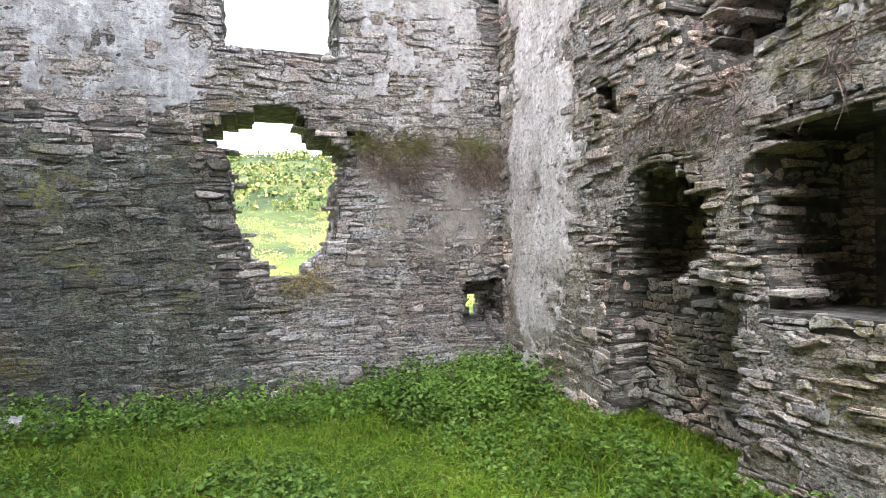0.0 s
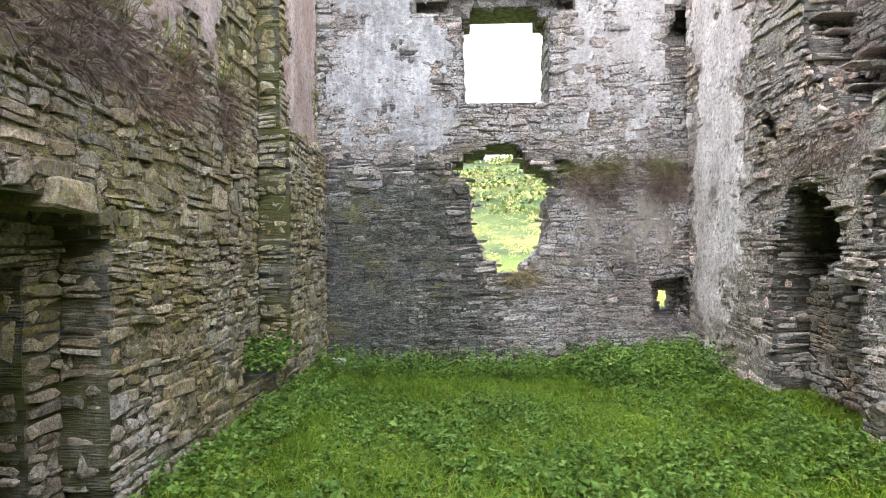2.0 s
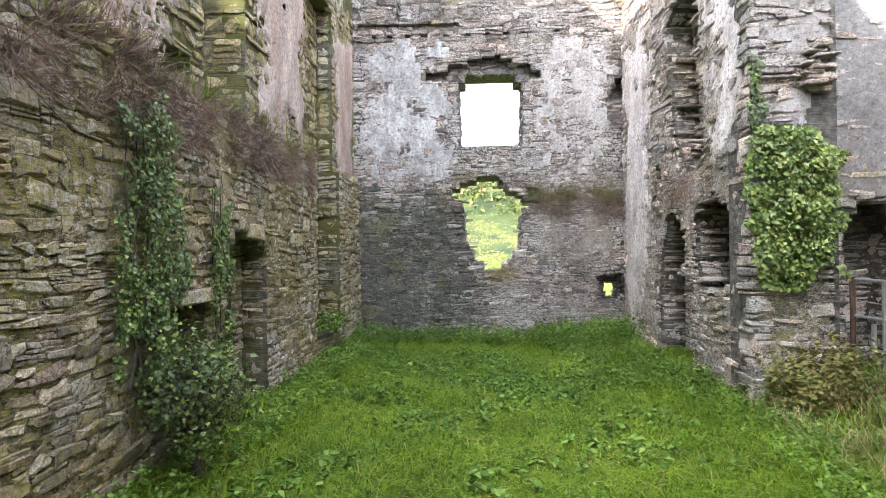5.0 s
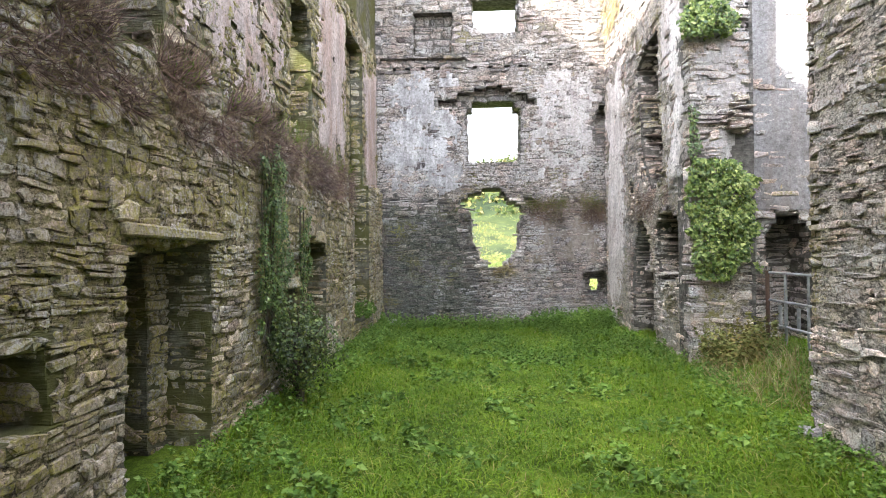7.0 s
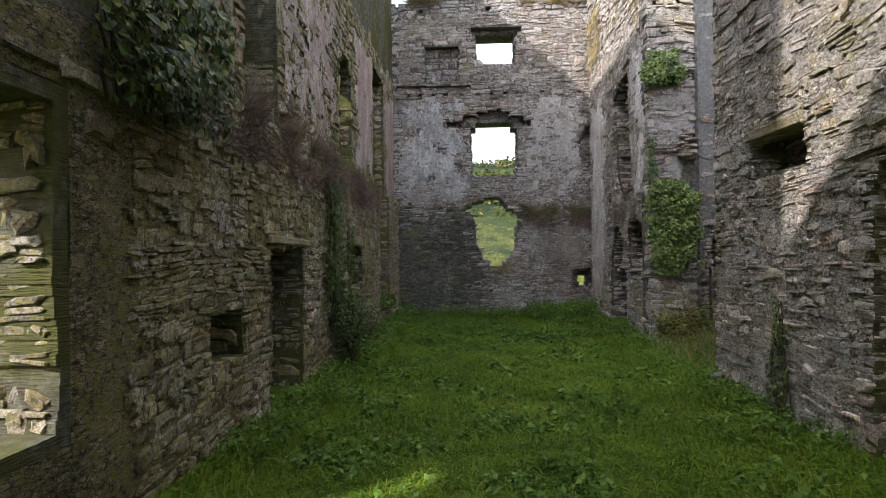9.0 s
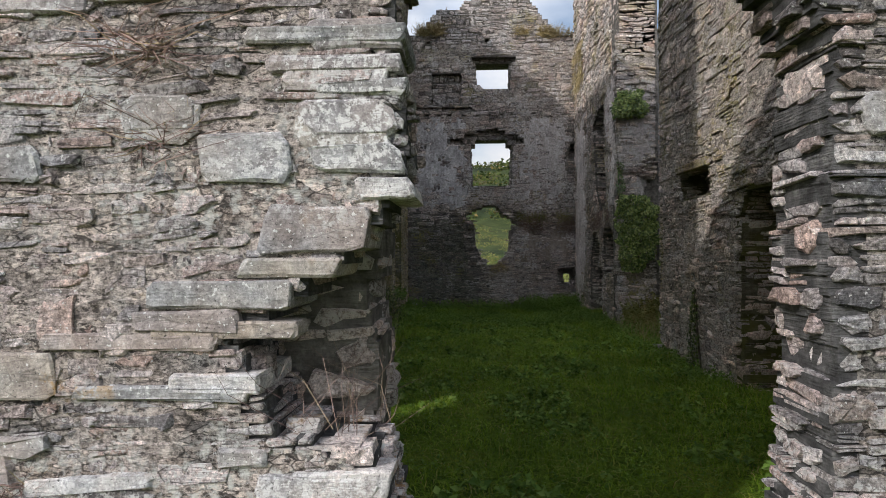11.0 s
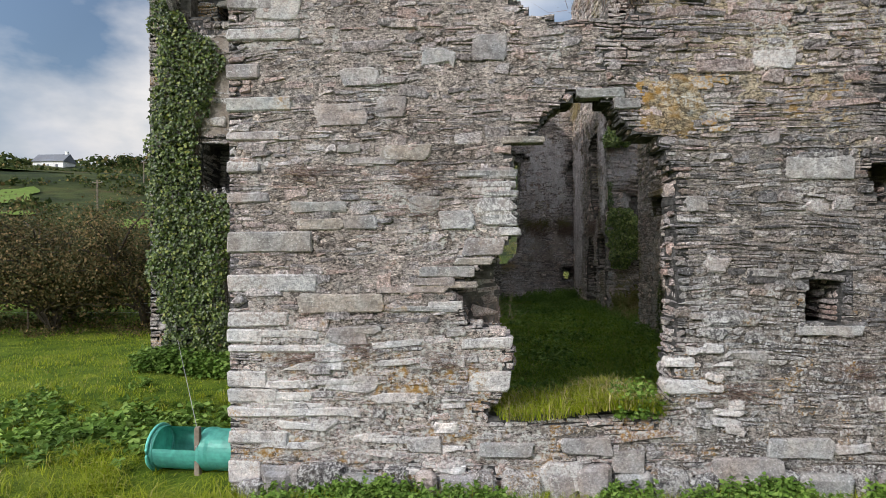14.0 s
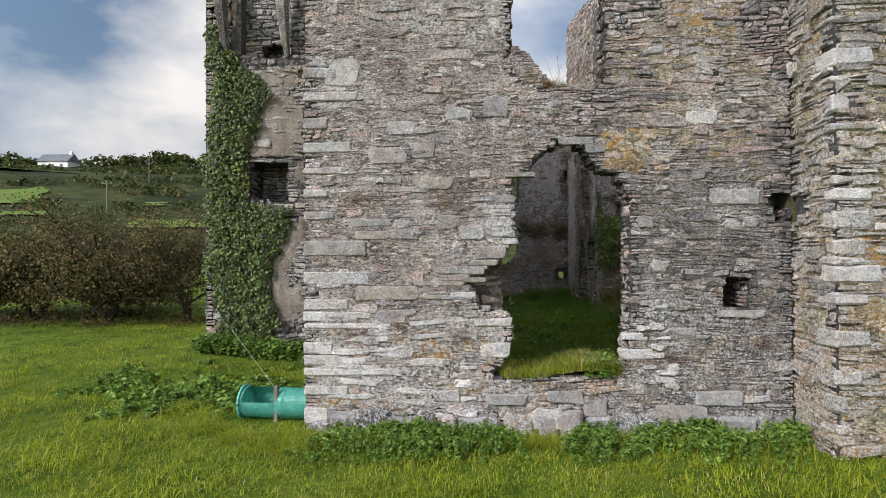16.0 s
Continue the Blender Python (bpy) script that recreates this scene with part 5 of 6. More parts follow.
# heavy slabs that stick out at the broken edges
for stone, x0, x1, z0, z1 in (
    (STONE_BLOCK, -1.38, -0.78, 3.14, 3.22),
    (STONE_GREY, -1.15, -0.76, 3.04, 3.11),
    (STONE_BLOCK, -1.22, -0.81, 2.86, 3.02),
    (STONE_GREY, -1.18, -0.78, 2.70, 2.83),
    (STONE_WHITE, -0.98, -0.73, 2.58, 2.68),
    (STONE_BLOCK, -1.40, -0.93, 2.35, 2.56),
    (STONE_TAN, -1.50, -1.06, 2.24, 2.33),
    (STONE_GREY, -1.92, -1.27, 2.10, 2.23),
    (STONE_BLOCK, -1.98, -1.50, 2.00, 2.10),
    (STONE_BLOCK, -2.03, -1.70, 2.89, 3.06),
    (STONE_BLOCK, -1.68, -1.27, 2.66, 2.88),
    (STONE_WHITE, -1.82, -1.41, 1.73, 1.82),
    (STONE_GREY, -2.25, -1.46, 1.70, 1.77),
    (STONE_GREY, -1.47, -0.76, 3.27, 3.35),
    (STONE_WHITE, -1.43, -0.89, 1.27, 1.38),
    (STONE_GREY, -1.60, -1.38, 1.41, 1.49),
    (STONE_GREY, 1.17, 1.41, 2.83, 3.02),
):
    part("edge_slab", plate(x0, x1, z0, z1, 0.03, 0.44), stone, wall_outer, "grey slab sticking out of the broken edge")
wall_jut = wall("wall_jut", "lichened rubble wing beside the sunlit wall", jut_side, -14.05, OY, 8.0, 0.9, [(0.5, [(2.95, -13.4, -13.12), (3.35, -13.42, -13.12)])], bottom=-0.4,
                stone=STONE_JUT, core=CORE_OUT, course=(0.035, 0.12), length=(0.12, 0.42), proud=0.03, singles=(-14.1, OY, -0.1, 6.2), big=1.5, rag=0.03)
wall_jut_front = wall("wall_jut_front", "lichened rubble front of the wing", jut_front, 2.87, 7.5, 8.0, 0.9, bottom=-0.5, stone=STONE_JUT, core=CORE_OUT, course=(0.035, 0.13), length=(0.15, 0.6), proud=0.025,
                      singles=(2.8, 4.2, -0.2, 6.2), big=2.0)
z = 0.1
while z < 6.4:
    h = rng.uniform(0.07, 0.24)
    part("quoin", yard_block(2.812, rng.uniform(2.95, 3.4), -14.105, rng.uniform(-13.95, -13.72), z, z + h, 0.03, 0.03), STONE_WHITE if rng.random() < 0.6 else STONE_PALE, wall_jut_front, "pale lichened corner stone")
    z += h + rng.choice((0.02, 0.14, 0.3))
u = -4.0
while u < 2.6:  # boulders along the foot
    w, h = rng.uniform(0.22, 0.55), rng.uniform(0.16, 0.3)
    part("footing_stone", yard_block(u, u + w - 0.02, OY - rng.uniform(0.05, 0.12), OY + 0.2, -0.2, -0.02 + h, 0.06, 0.055), STONE_SHADY if rng.random() < 0.6 else STONE_BLOCK, wall_outer, "grey footing boulder")
    u += w

plaster("mortar", "crumbling lime mortar between the stones", wall_outer, outer_face, [(0.1, -4.05, -0.6), (4.2, -4.05, -0.1), (7.6, -4.05, 1.0)], MORTAR_OUT, 0.003, 0.9, 47, 0.032, holes=outer_holes, fine=0.6, fade=0.3)
plaster("mortar", "thin lime mortar between the slates", wall_outer, outer_face, [(0.1, -0.9, 2.8), (4.6, -0.6, 2.8)], MORTAR_SLATE, -0.006, 0.9, 48, 0.04, holes=outer_holes, fine=0.6, fade=0.3)
plaster("lichen_crust", "bright orange lichen crust over the slates", wall_outer, outer_face, [(3.6, 0.42, 0.75), (3.75, 0.15, 0.9), (4.05, 0.1, 0.95), (4.4, 0.2, 0.8)], MORTAR_ORANGE, 0.022, 0.8, 51, 0.03, holes=outer_holes, fine=0.6, fade=0.2)
plaster("mortar", "ochre lichened mortar", wall_outer, outer_face, [(3.2, 0.6, 2.8), (4.6, 0.2, 2.8), (7.6, 0.4, 2.8)], MORTAR_OCHRE, 0.002, 1.0, 49, 0.035, holes=outer_holes, fine=0.6, fade=1.3)
plaster("mortar", "crumbling lime mortar between the stones", wall_far, far_face, [(0.2, -0.1, 3.7), (3.9, -0.5, 3.7), (4.1, LX, 3.7), (11.0, LX, 3.7)], MORTAR_IN, -0.009, 0.95, 53, 0.06, holes=far_holes, fine=0.4, fade=0.3)
plaster("mortar", "mossy mortar between the stones", wall_left, left_face, [(0.2, -12, 3.7), (4.1, -12, 3.7)], MORTAR_MOSS, -0.012, 0.95, 59, 0.06, holes=left_holes, fine=0.4, fade=0.3)
plaster("mortar", "crumbling mortar between the stones", wall_right, right_face, [(0.2, 0.9, FY), (8.5, 0.9, FY)], MORTAR_SIDE, 0.004, 0.95, 61, 0.06, holes=right_holes, fine=0.4, fade=0.3)
plaster("mortar", "crumbling lime mortar between the stones", wall_jut_front, jut_front, [(-0.1, 2.9, 7.4), (7.6, 2.9, 7.4)], MORTAR_OCHRE, -0.004, 0.95, 67, 0.05, fine=0.5, fade=0.3)

plaster("mortar", "crumbling mortar between the stones", wall_stub, stub_face, [(0.2, 3.74, 4.75), (8.0, 3.74, 4.75)], MORTAR_SIDE, 0.01, 0.9, 71, 0.05, fine=0.5, fade=0.2, keep_out=[(4.2, 4.85, 3.2, 4.5)])
plaster("mortar", "mossy mortar between the stones", wall_pier, pier_face, [(0.2, -9.0, -3.1), (7.0, -9.0, -3.1)], MORTAR_SIDE, 0.0, 0.9, 73, 0.05, fine=0.5, fade=0.2, keep_out=[(-5.75, -4.25, 3.3, 3.95), (-8.9, -6.6, -0.2, 3.35)])
plaster("mortar", "ochre lichened mortar", wall_jut, jut_side, [(-0.1, -14.0, -13.15), (7.6, -14.0, -13.15)], MORTAR_OCHRE, -0.002, 0.9, 79, 0.05, fine=0.5, fade=0.2, keep_out=[(-13.5, -13.0, 2.9, 3.4)])

# corner tower beyond the field side
broken_edges(wall_far, far_face, far_holes[:1], 10, STONE_FAR)
wall_tower = wall("wall_tower", "ivy-covered rubble corner tower", tower_face, -8.29, -4.0, [(-8.29, 9.3), (-4.0, 9.3)], 1.0,
                  [(0.9, [(3.86, -7.18, -6.2), (4.84, -7.18, -6.2)]), (0.8, [(7.4, -6.95, -6.3), (8.0, -6.95, -6.3)]), (0.35, [(7.55, -7.6, -6.1), (9.4, -7.6, -6.1)])], stone=STONE_TOWER, core=CORE_OUT, course=(0.05, 0.14), length=(0.15, 0.5), singles=(-8.3, -5.9, 0.3, 3.6), big=0.6)
wall("wall_tower_side", "rubble side of the corner tower", Face(yard(-8.29, 0), (0, 1, 0), (-1, 0, 0), YARD), -7.08, 2.5, 9.3, 0.9, stone=STONE_TOWER, length=(0.45, 1.1), course=(0.18, 0.34))
wall("wall_tower_back", "rubble back of the corner tower", Face(yard(0, 2.5), (1, 0, 0), (0, -1, 0), YARD), -8.2, -4.1, 8.0, 0.8, stone=STONE_TOWER, length=(0.45, 1.1), course=(0.18, 0.34))
plaster("plaster_patch", "worn lime render", wall_tower, tower_face, [(0.6, -7.0, -5.8), (3.5, -7.2, -5.8), (7.3, -7.4, -5.8)], PLASTER_BROWN, 0.03, 1.0, 43, 0.06, fine=0.45, fade=0.6, keep_out=[(-7.3, -6.1, 3.75, 4.95)])
for x in (-7.72, -6.2):
    bm = bmesh.new()
    tube(bm, [yard(x, -7.1, 7.5), yard(x, -7.3, 7.9), yard(x, -7.5, 8.6), yard(x, -7.6, 9.2)], [0.07, 0.13, 0.18, 0.22], 6)
    part("corbel", bm, STONE_TOWER, wall_tower, "projecting stone corbel")

# small green fields between the scrub of the hillside
FIELDS = (((-107.8, 105), (-103.6, 114.6), (-87.7, 93.3), (-92.6, 86.9)), ((-80.5, 73.7), (-75.2, 75.3), (-71.7, 70.6), (-76.1, 68.4)), ((-57.8, 71.6), (-47.9, 76.9), (-45, 70.6), (-54.8, 66.5)),
                             ((-72.4, 104.3), (-70.3, 107.7), (-62.9, 93.7), (-65.1, 91.4)), ((-150, 150), (-128, 165), (-118, 148), (-137, 136)))
for k, corners in enumerate(FIELDS):
    q = np.array(corners, dtype=float)
    a, b = np.meshgrid(np.linspace(0, 1, 14), np.linspace(0, 1, 14))
    xy = ((1 - a) * (1 - b))[..., None] * q[0] + (a * (1 - b))[..., None] * q[1] + (a * b)[..., None] * q[2] + ((1 - a) * b)[..., None] * q[3]
    xy = xy + np.stack([np.sin(xy[..., 1] * 0.7 + k), np.sin(xy[..., 0] * 0.6 + 2 * k)], -1) * 0.9  # uneven hedged edges
    fi = np.arange(196).reshape(14, 14)
    fq = np.stack([fi[:-1, :-1], fi[:-1, 1:], fi[1:, 1:], fi[1:, :-1]], -1).reshape(-1, 4)
    tagged(new("field_%d" % (k + 1), mesh_from("field", np.stack([xy[..., 0], xy[..., 1], ground_height(xy[..., 0], xy[..., 1]) + 0.3], -1), fq, FIELD, True)), "bright green grazed field on the hillside", "field", kind="structure")

# ---- plants ----
def on_ground(n, x0, x1, y0, y1):
    x, y = rng.uniform(x0, x1, n), rng.uniform(y0, y1, n)
    return x, y


def lift(x, y, dz=0.0):
    return np.stack([x, y, ground_height(x, y) + dz], 1)


def clumped(x, y, scale, seed, keep):
    """Keeps the points where a slow noise is high, so that plants stand in patches."""
    v = np.array([noise.noise(Vector((a * scale + seed, b * scale, seed))) for a, b in zip(x, y)])
    ok = v + rng.uniform(-0.15, 0.15, len(v)) > keep
    return x[ok], y[ok]


def stuff(name, data, material, label, category):
    return tagged(new(name, mesh_from(name, *data, material)), label, category, kind="stuff")


def joined(*parts):
    pts, tris, at = [], [], 0
    for p, t in parts:
        pts.append(p)
        tris.append(t + at)
        at += len(p)
    return np.concatenate(pts), np.concatenate(tris)


# turf in the hall
hx, hy = on_ground(110000, -3.0, 3.75, -12.2, 7.85)
hx2, hy2 = on_ground(9000, 3.7, 5.6, -2.9, 1.8)
hx3, hy3 = on_ground(1500, 3.7, 4.3, 3.2, 5.1)
hx2, hy2 = np.concatenate([hx2, hx3]), np.concatenate([hy2, hy3])
hx, hy = np.concatenate([hx, hx2]), np.concatenate([hy, hy2])
tall = 0.075 + 0.05 * np.array([noise.noise(Vector((a * 0.7, b * 0.7, 2))) for a, b in zip(hx, hy)]) + 0.05 * smooth(1.6, 3.0, np.abs(hx))
stuff("hall_grass", blades(lift(hx, hy, -0.02), np.maximum(tall, 0.04) * 1.25, 1.9, 0.0055, 0.9), GRASS, "short lush green grass growing inside the ruin", "grass")
cx, cy = clumped(*on_ground(22000, -2.9, 3.7, -12.0, 7.8), 1.1, 17, -0.05)
stuff("clover", leaves(lift(cx, cy, 0.035 + 0.05 * rng.random(len(cx))), np.tile((0.0, 0.0, 1.0), (len(cx), 1)), np.full(len(cx), 0.032), 0.7, 1.1), NETTLE, "clover and small weeds among the grass", "clover")
# the field and the strip before the sunlit wall
fx, fy = on_ground(30000, -13, 4.8, -17, OY)
fx2, fy2 = on_ground(25000, -14, -4.15, OY, 1.0)
fx3, fy3 = on_ground(9000, -30, -8.0, -8, 14)
ok = fx2 < -4.2
fx, fy = np.concatenate([fx, fx2[ok], fx3]), np.concatenate([fy, fy2[ok], fy3])
tall = 0.11 + 0.09 * np.array([noise.noise(Vector((a * 0.5, b * 0.5, 5))) for a, b in zip(fx, fy)])
stuff("field_grass", blades(lift(fx, fy, -0.02), np.maximum(tall, 0.05) * 0.9, 1.1, 0.0055, 0.9), PASTURE, "rough green pasture grass round the ruin", "grass")
# denser tufts over the nearer pasture
tx, ty = on_ground(900, -12, 4, -17, -8.5)
keep = (tx < -4.3) | (ty < OY - 0.3)
tx, ty = np.repeat(tx[keep], 26), np.repeat(ty[keep], 26)
tx, ty = tx + rng.normal(0, 0.07, len(tx)), ty + rng.normal(0, 0.07, len(ty))
stuff("grass_tufts", blades(lift(tx, ty, -0.02), np.full(len(tx), 0.13), 1.2, 0.0045, 1.0), PASTURE, "thick tufts of bright pasture grass", "grass")
# long tussocks at the foot of the walls and in the breach
tx = np.concatenate([rng.normal(c, 0.16, 260) for c in (-5.9, -5.1, -4.5, -4.0, -6.2, -6.8)])
ty = np.concatenate([rng.normal(c, 0.16, 260) for c in (-13.0, -13.4, -13.6, -13.9, -12.4, -12.0)])
stuff("grass_tussocks", blades(lift(tx, ty, -0.03), np.full(len(tx), 0.26), 1.5, 0.0045, 1.3), PASTURE, "long drooping grass tussocks beside the wall", "grass")
bx, by = np.concatenate([rng.uniform(-1.02, 0.87, 2400), rng.normal(0.42, 0.24, 2800).clip(-0.3, 0.87)]), rng.uniform(OY - 0.1, -12.2, 5200)
sill = 0.44 + 0.14 * np.exp(-((bx - 0.4) ** 2) / 0.35)
bm = yard_block(-1.0, 0.42, OY + 0.14, -12.0, 0.2, 0.5, 0.05, 0.1)
part("sill_earth", bm, GROUND, wall_outer, "earth on the broken sill")
stuff("sill_grass", blades(np.stack([bx, by, sill], 1), np.full(len(bx), 0.17), 1.3, 0.005, 0.9), PASTURE, "grass growing on the broken window sill", "grass")
stuff("sill_grass", blades(np.stack([bx, by, sill], 1)[::7] + np.array((0.02, -0.02, 0)), np.full(len(bx[::7]), 0.24), 1.2, 0.0028, 1.0), STRAW, "dry straw among the grass on the sill", "grass")


def weeds(name, x, y, height, leaf, label, category, material=NETTLE, per=15, zoff=0.0):
    """Upright leafy weeds: leaves round a stem, larger below."""
    n = len(x)
    h = height * rng.uniform(0.45, 1.25, n)
    base = lift(x, y, zoff)
    t = rng.uniform(0.15, 1, (n, per))
    ang = rng.uniform(0, 2 * np.pi, (n, per))
    bend = rng.normal(0, 0.18, (n, 1, 2)) * h[:, None, None]
    p = np.repeat(base[:, None, :], per, 1)
    p[..., 2] += t * h[:, None]
    r = leaf * 0.6 * (1.2 - t)
    p[..., 0] += bend[..., 0] * t + np.cos(ang) * r
    p[..., 1] += bend[..., 1] * t + np.sin(ang) * r
    nrm = np.stack([np.cos(ang) * 0.5, np.sin(ang) * 0.5, np.ones_like(ang)], -1)
    return stuff(name, leaves(p.reshape(-1, 3), nrm.reshape(-1, 3), np.full(n * per, leaf), 0.7, 1.4), material, label, category)


x, y = clumped(*on_ground(3200, -2.9, 3.6, 1.5, 7.8), 0.55, 4, 0.06)
far_bias = rng.random(len(x)) < smooth(-1.5, 5.0, y)
weeds("nettles", x[far_bias], y[far_bias], 0.2, 0.034, "dark green nettles along the foot of the end wall", "nettles", per=20)
x, y = on_ground(560, -2.95, 3.7, 6.6, 7.85)
weeds("nettles", x, y, 0.34, 0.04, "tall nettles against the end wall", "nettles", per=22)
x, y = on_ground(420, 1.6, 3.7, 5.8, 7.8)
weeds("nettles", x, y, 0.48, 0.042, "tall nettles in the corner", "nettles", per=26)
x, y = clumped(*on_ground(2400, -2.6, 3.3, -11, 5), 0.9, 8, 0.12)
weeds("docks", x, y, 0.13, 0.062, "broad-leaved docks in the grass", "docks", per=11)
x, y = on_ground(520, -2.95, -2.3, -7, 6.5)
weeds("weeds", x, y, 0.24, 0.038, "weeds along the mossy side wall", "weeds")
x, y = on_ground(60, -3.35, -2.75, 4.0, 5.4)
weeds("ferns", x, y, 0.34, 0.06, "pale green ferns at the foot of the wall recess", "ferns", zoff=0.5)
x, y = on_ground(420, 3.0, 3.65, -6.5, 5.0)
weeds("weeds", x, y, 0.22, 0.038, "weeds along the foot of the side wall", "weeds")
x, y = on_ground(150, 3.75, 4.7, -0.1, 0.78)
weeds("bracken", x, y, 0.62, 0.05, "yellowing bracken and weeds heaped at the broken wall end", "bracken", GORSE, per=34)
x, y = on_ground(5800, -4.4, 3.5, OY - 0.8, OY - 0.06)
stuff("verge_grass", blades(lift(x, y, -0.02), np.full(len(x), 0.2), 0.9, 0.0045, 0.9), PASTURE, "long grass along the foot of the sunlit wall", "grass")
x = rng.uniform(-4.1, 3.6, 3000)
x, y = clumped(x, OY - 0.06 - np.minimum(rng.exponential(0.3, 3000), 1.3), 1.1, 6, -0.12)
weeds("nettles", x, y, 0.24, 0.042, "nettles along the foot of the sunlit wall", "nettles", per=18)
x, y = rng.normal(-7.0, 0.85, 190), rng.normal(-11.0, 0.6, 190)
weeds("docks", x, y, 0.17, 0.1, "docks and nettles in the rough pasture", "docks", per=9)
x, y = clumped(*on_ground(900, -9.5, -4.6, -12.3, -7.0), 0.6, 14, 0.1)
weeds("docks", x, y, 0.16, 0.075, "rank weeds in the rough pasture", "docks", per=10)
x, y = on_ground(800, -8.8, -4.4, -7.5, -6.5)
weeds("nettles", x, y, 0.4, 0.075, "nettles at the foot of the tower", "nettles")
bx, by = rng.uniform(0.35, 0.87, 170), rng.uniform(OY - 0.1, -12.5, 170)
weeds("bramble", bx, by, 0.3, 0.045, "bramble on the broken sill", "bramble", NETTLE, zoff=0.92)


def ivy(name, base, face, outline, density, size, label, material=IVY_LEAF, thick=0.16, seed=0, rough=0.25):
    """Ivy on a wall: a mat of leaves with an uneven edge, and a few bare stems under it."""
    zs = [p[0] for p in outline]
    a, b = min(p[1] for p in outline), max(p[2] for p in outline)
    n = int((b - a) * (zs[-1] - zs[0]) * density)
    u, z = rng.uniform(a, b, n), rng.uniform(zs[0], zs[-1], n)
    lo, hi = np.interp(z, zs, [p[1] for p in outline]), np.interp(z, zs, [p[2] for p in outline])
    v = np.array([noise.noise(Vector((p * 3 + seed, q * 3, seed))) for p, q in zip(u, z)])
    edge = np.minimum(np.minimum(u - lo, hi - u), np.minimum(z - zs[0], zs[-1] - z) + 0.1)
    ok = edge + v * rough > 0.02
    u, z, v, edge = u[ok], z[ok], v[ok], edge[ok]
    d = -(0.04 + rng.random(len(u)) * thick * (0.45 + 0.55 * np.clip(edge / 0.3, 0, 1)) + np.maximum(v, 0) * thick * 0.8)
    pts = face.world(np.stack([u, z, d], 1))
    nrm = np.tile(face.n, (len(u), 1)) + np.array((0, 0, 0.35))
    ob = stuff(name, leaves(pts, nrm, np.full(len(u), size), 0.8, 1.1, 0.8), material, label, "ivy")
    stems = []
    for k in range(max(3, int((b - a) * 4))):
        s = rng.uniform(a + 0.1, b - 0.1)
        path, r = [], []
        for j in range(7):
            q = zs[0] + (zs[-1] - zs[0]) * j / 6
            l, h = np.interp(q, zs, [p[1] for p in outline]), np.interp(q, zs, [p[2] for p in outline])
            s = min(max(s + rng.normal(0, 0.09), l + 0.05), max(h - 0.05, l + 0.06))
            path.append(face.world(np.array([s, q, -0.055])).tolist())
            r.append(0.016 - 0.0018 * j)
        stems.append((path, r))
    bm = bmesh.new()
    for path, r in stems:
        tube(bm, path, r, 5)
    part("ivy_stem", bm, BARK, ob, "bare brown ivy stems")
    return ob


ivy("ivy", wall_stub, stub_face, [(1.8, 4.1, 4.4), (2.2, 3.72, 4.72), (3.0, 3.58, 4.85), (3.6, 3.62, 4.8), (3.95, 3.75, 4.4)], 2300, 0.06, "bright green ivy on the broken wall end", IVY_BRIGHT, 0.22, seed=3, rough=0.6)
ivy("ivy", wall_stub, stub_face, [(3.5, 3.66, 3.86), (4.2, 3.64, 3.84), (4.9, 3.66, 3.82)], 1500, 0.046, "trailing strand of ivy on pale plaster", seed=6, rough=0.12)
ivy("ivy", wall_stub, stub_face, [(6.1, 3.6, 4.4), (6.4, 3.5, 4.5), (6.85, 3.7, 4.3)], 2600, 0.06, "bushy ivy high on the broken wall", IVY_BRIGHT, 0.4, seed=9)
ivy("ivy", wall_left, left_face, [(1.2, -2.3, -1.75), (1.9, -2.5, -1.3), (3.0, -2.4, -1.5), (3.9, -2.2, -1.7)], 1900, 0.042, "dark ivy hanging down the mossy wall", seed=12, rough=0.8)
ivy("ivy", wall_left, left_face, [(0.8, -0.7, -0.28), (2.0, -0.75, -0.25), (3.1, -0.7, -0.35)], 1900, 0.042, "ivy beside the doorway", seed=15, rough=0.6)
ivy("ivy", wall_left, left_face, [(3.5, -8.6, -7.3), (4.0, -8.8, -7.0), (4.6, -8.6, -7.2)], 800, 0.085, "ivy on the wall top", IVY_DARK, 0.4, seed=18)
ivy("ivy", wall_pier, pier_face, [(0.15, -5.45, -4.75), (0.9, -5.3, -4.85), (1.7, -5.2, -5.0)], 1100, 0.042, "dark ivy climbing the side wall", IVY_DARK, 0.1, seed=21, rough=0.3)
ivy("ivy", wall_tower, tower_face, [(0.35, -7.75, -6.5), (1.0, -8.0, -6.45), (2.0, -8.25, -6.6), (3.0, -8.3, -6.2), (3.7, -8.3, -6.05), (3.85, -8.3, -7.2), (5.0, -8.3, -7.15), (6.0, -8.2, -6.75), (6.9, -8.1, -6.6), (7.3, -8.15, -7.4), (8.4, -8.25, -7.95)],
    1050, 0.075, "dense dark ivy over the corner tower", IVY_DARK, 0.22, seed=24)


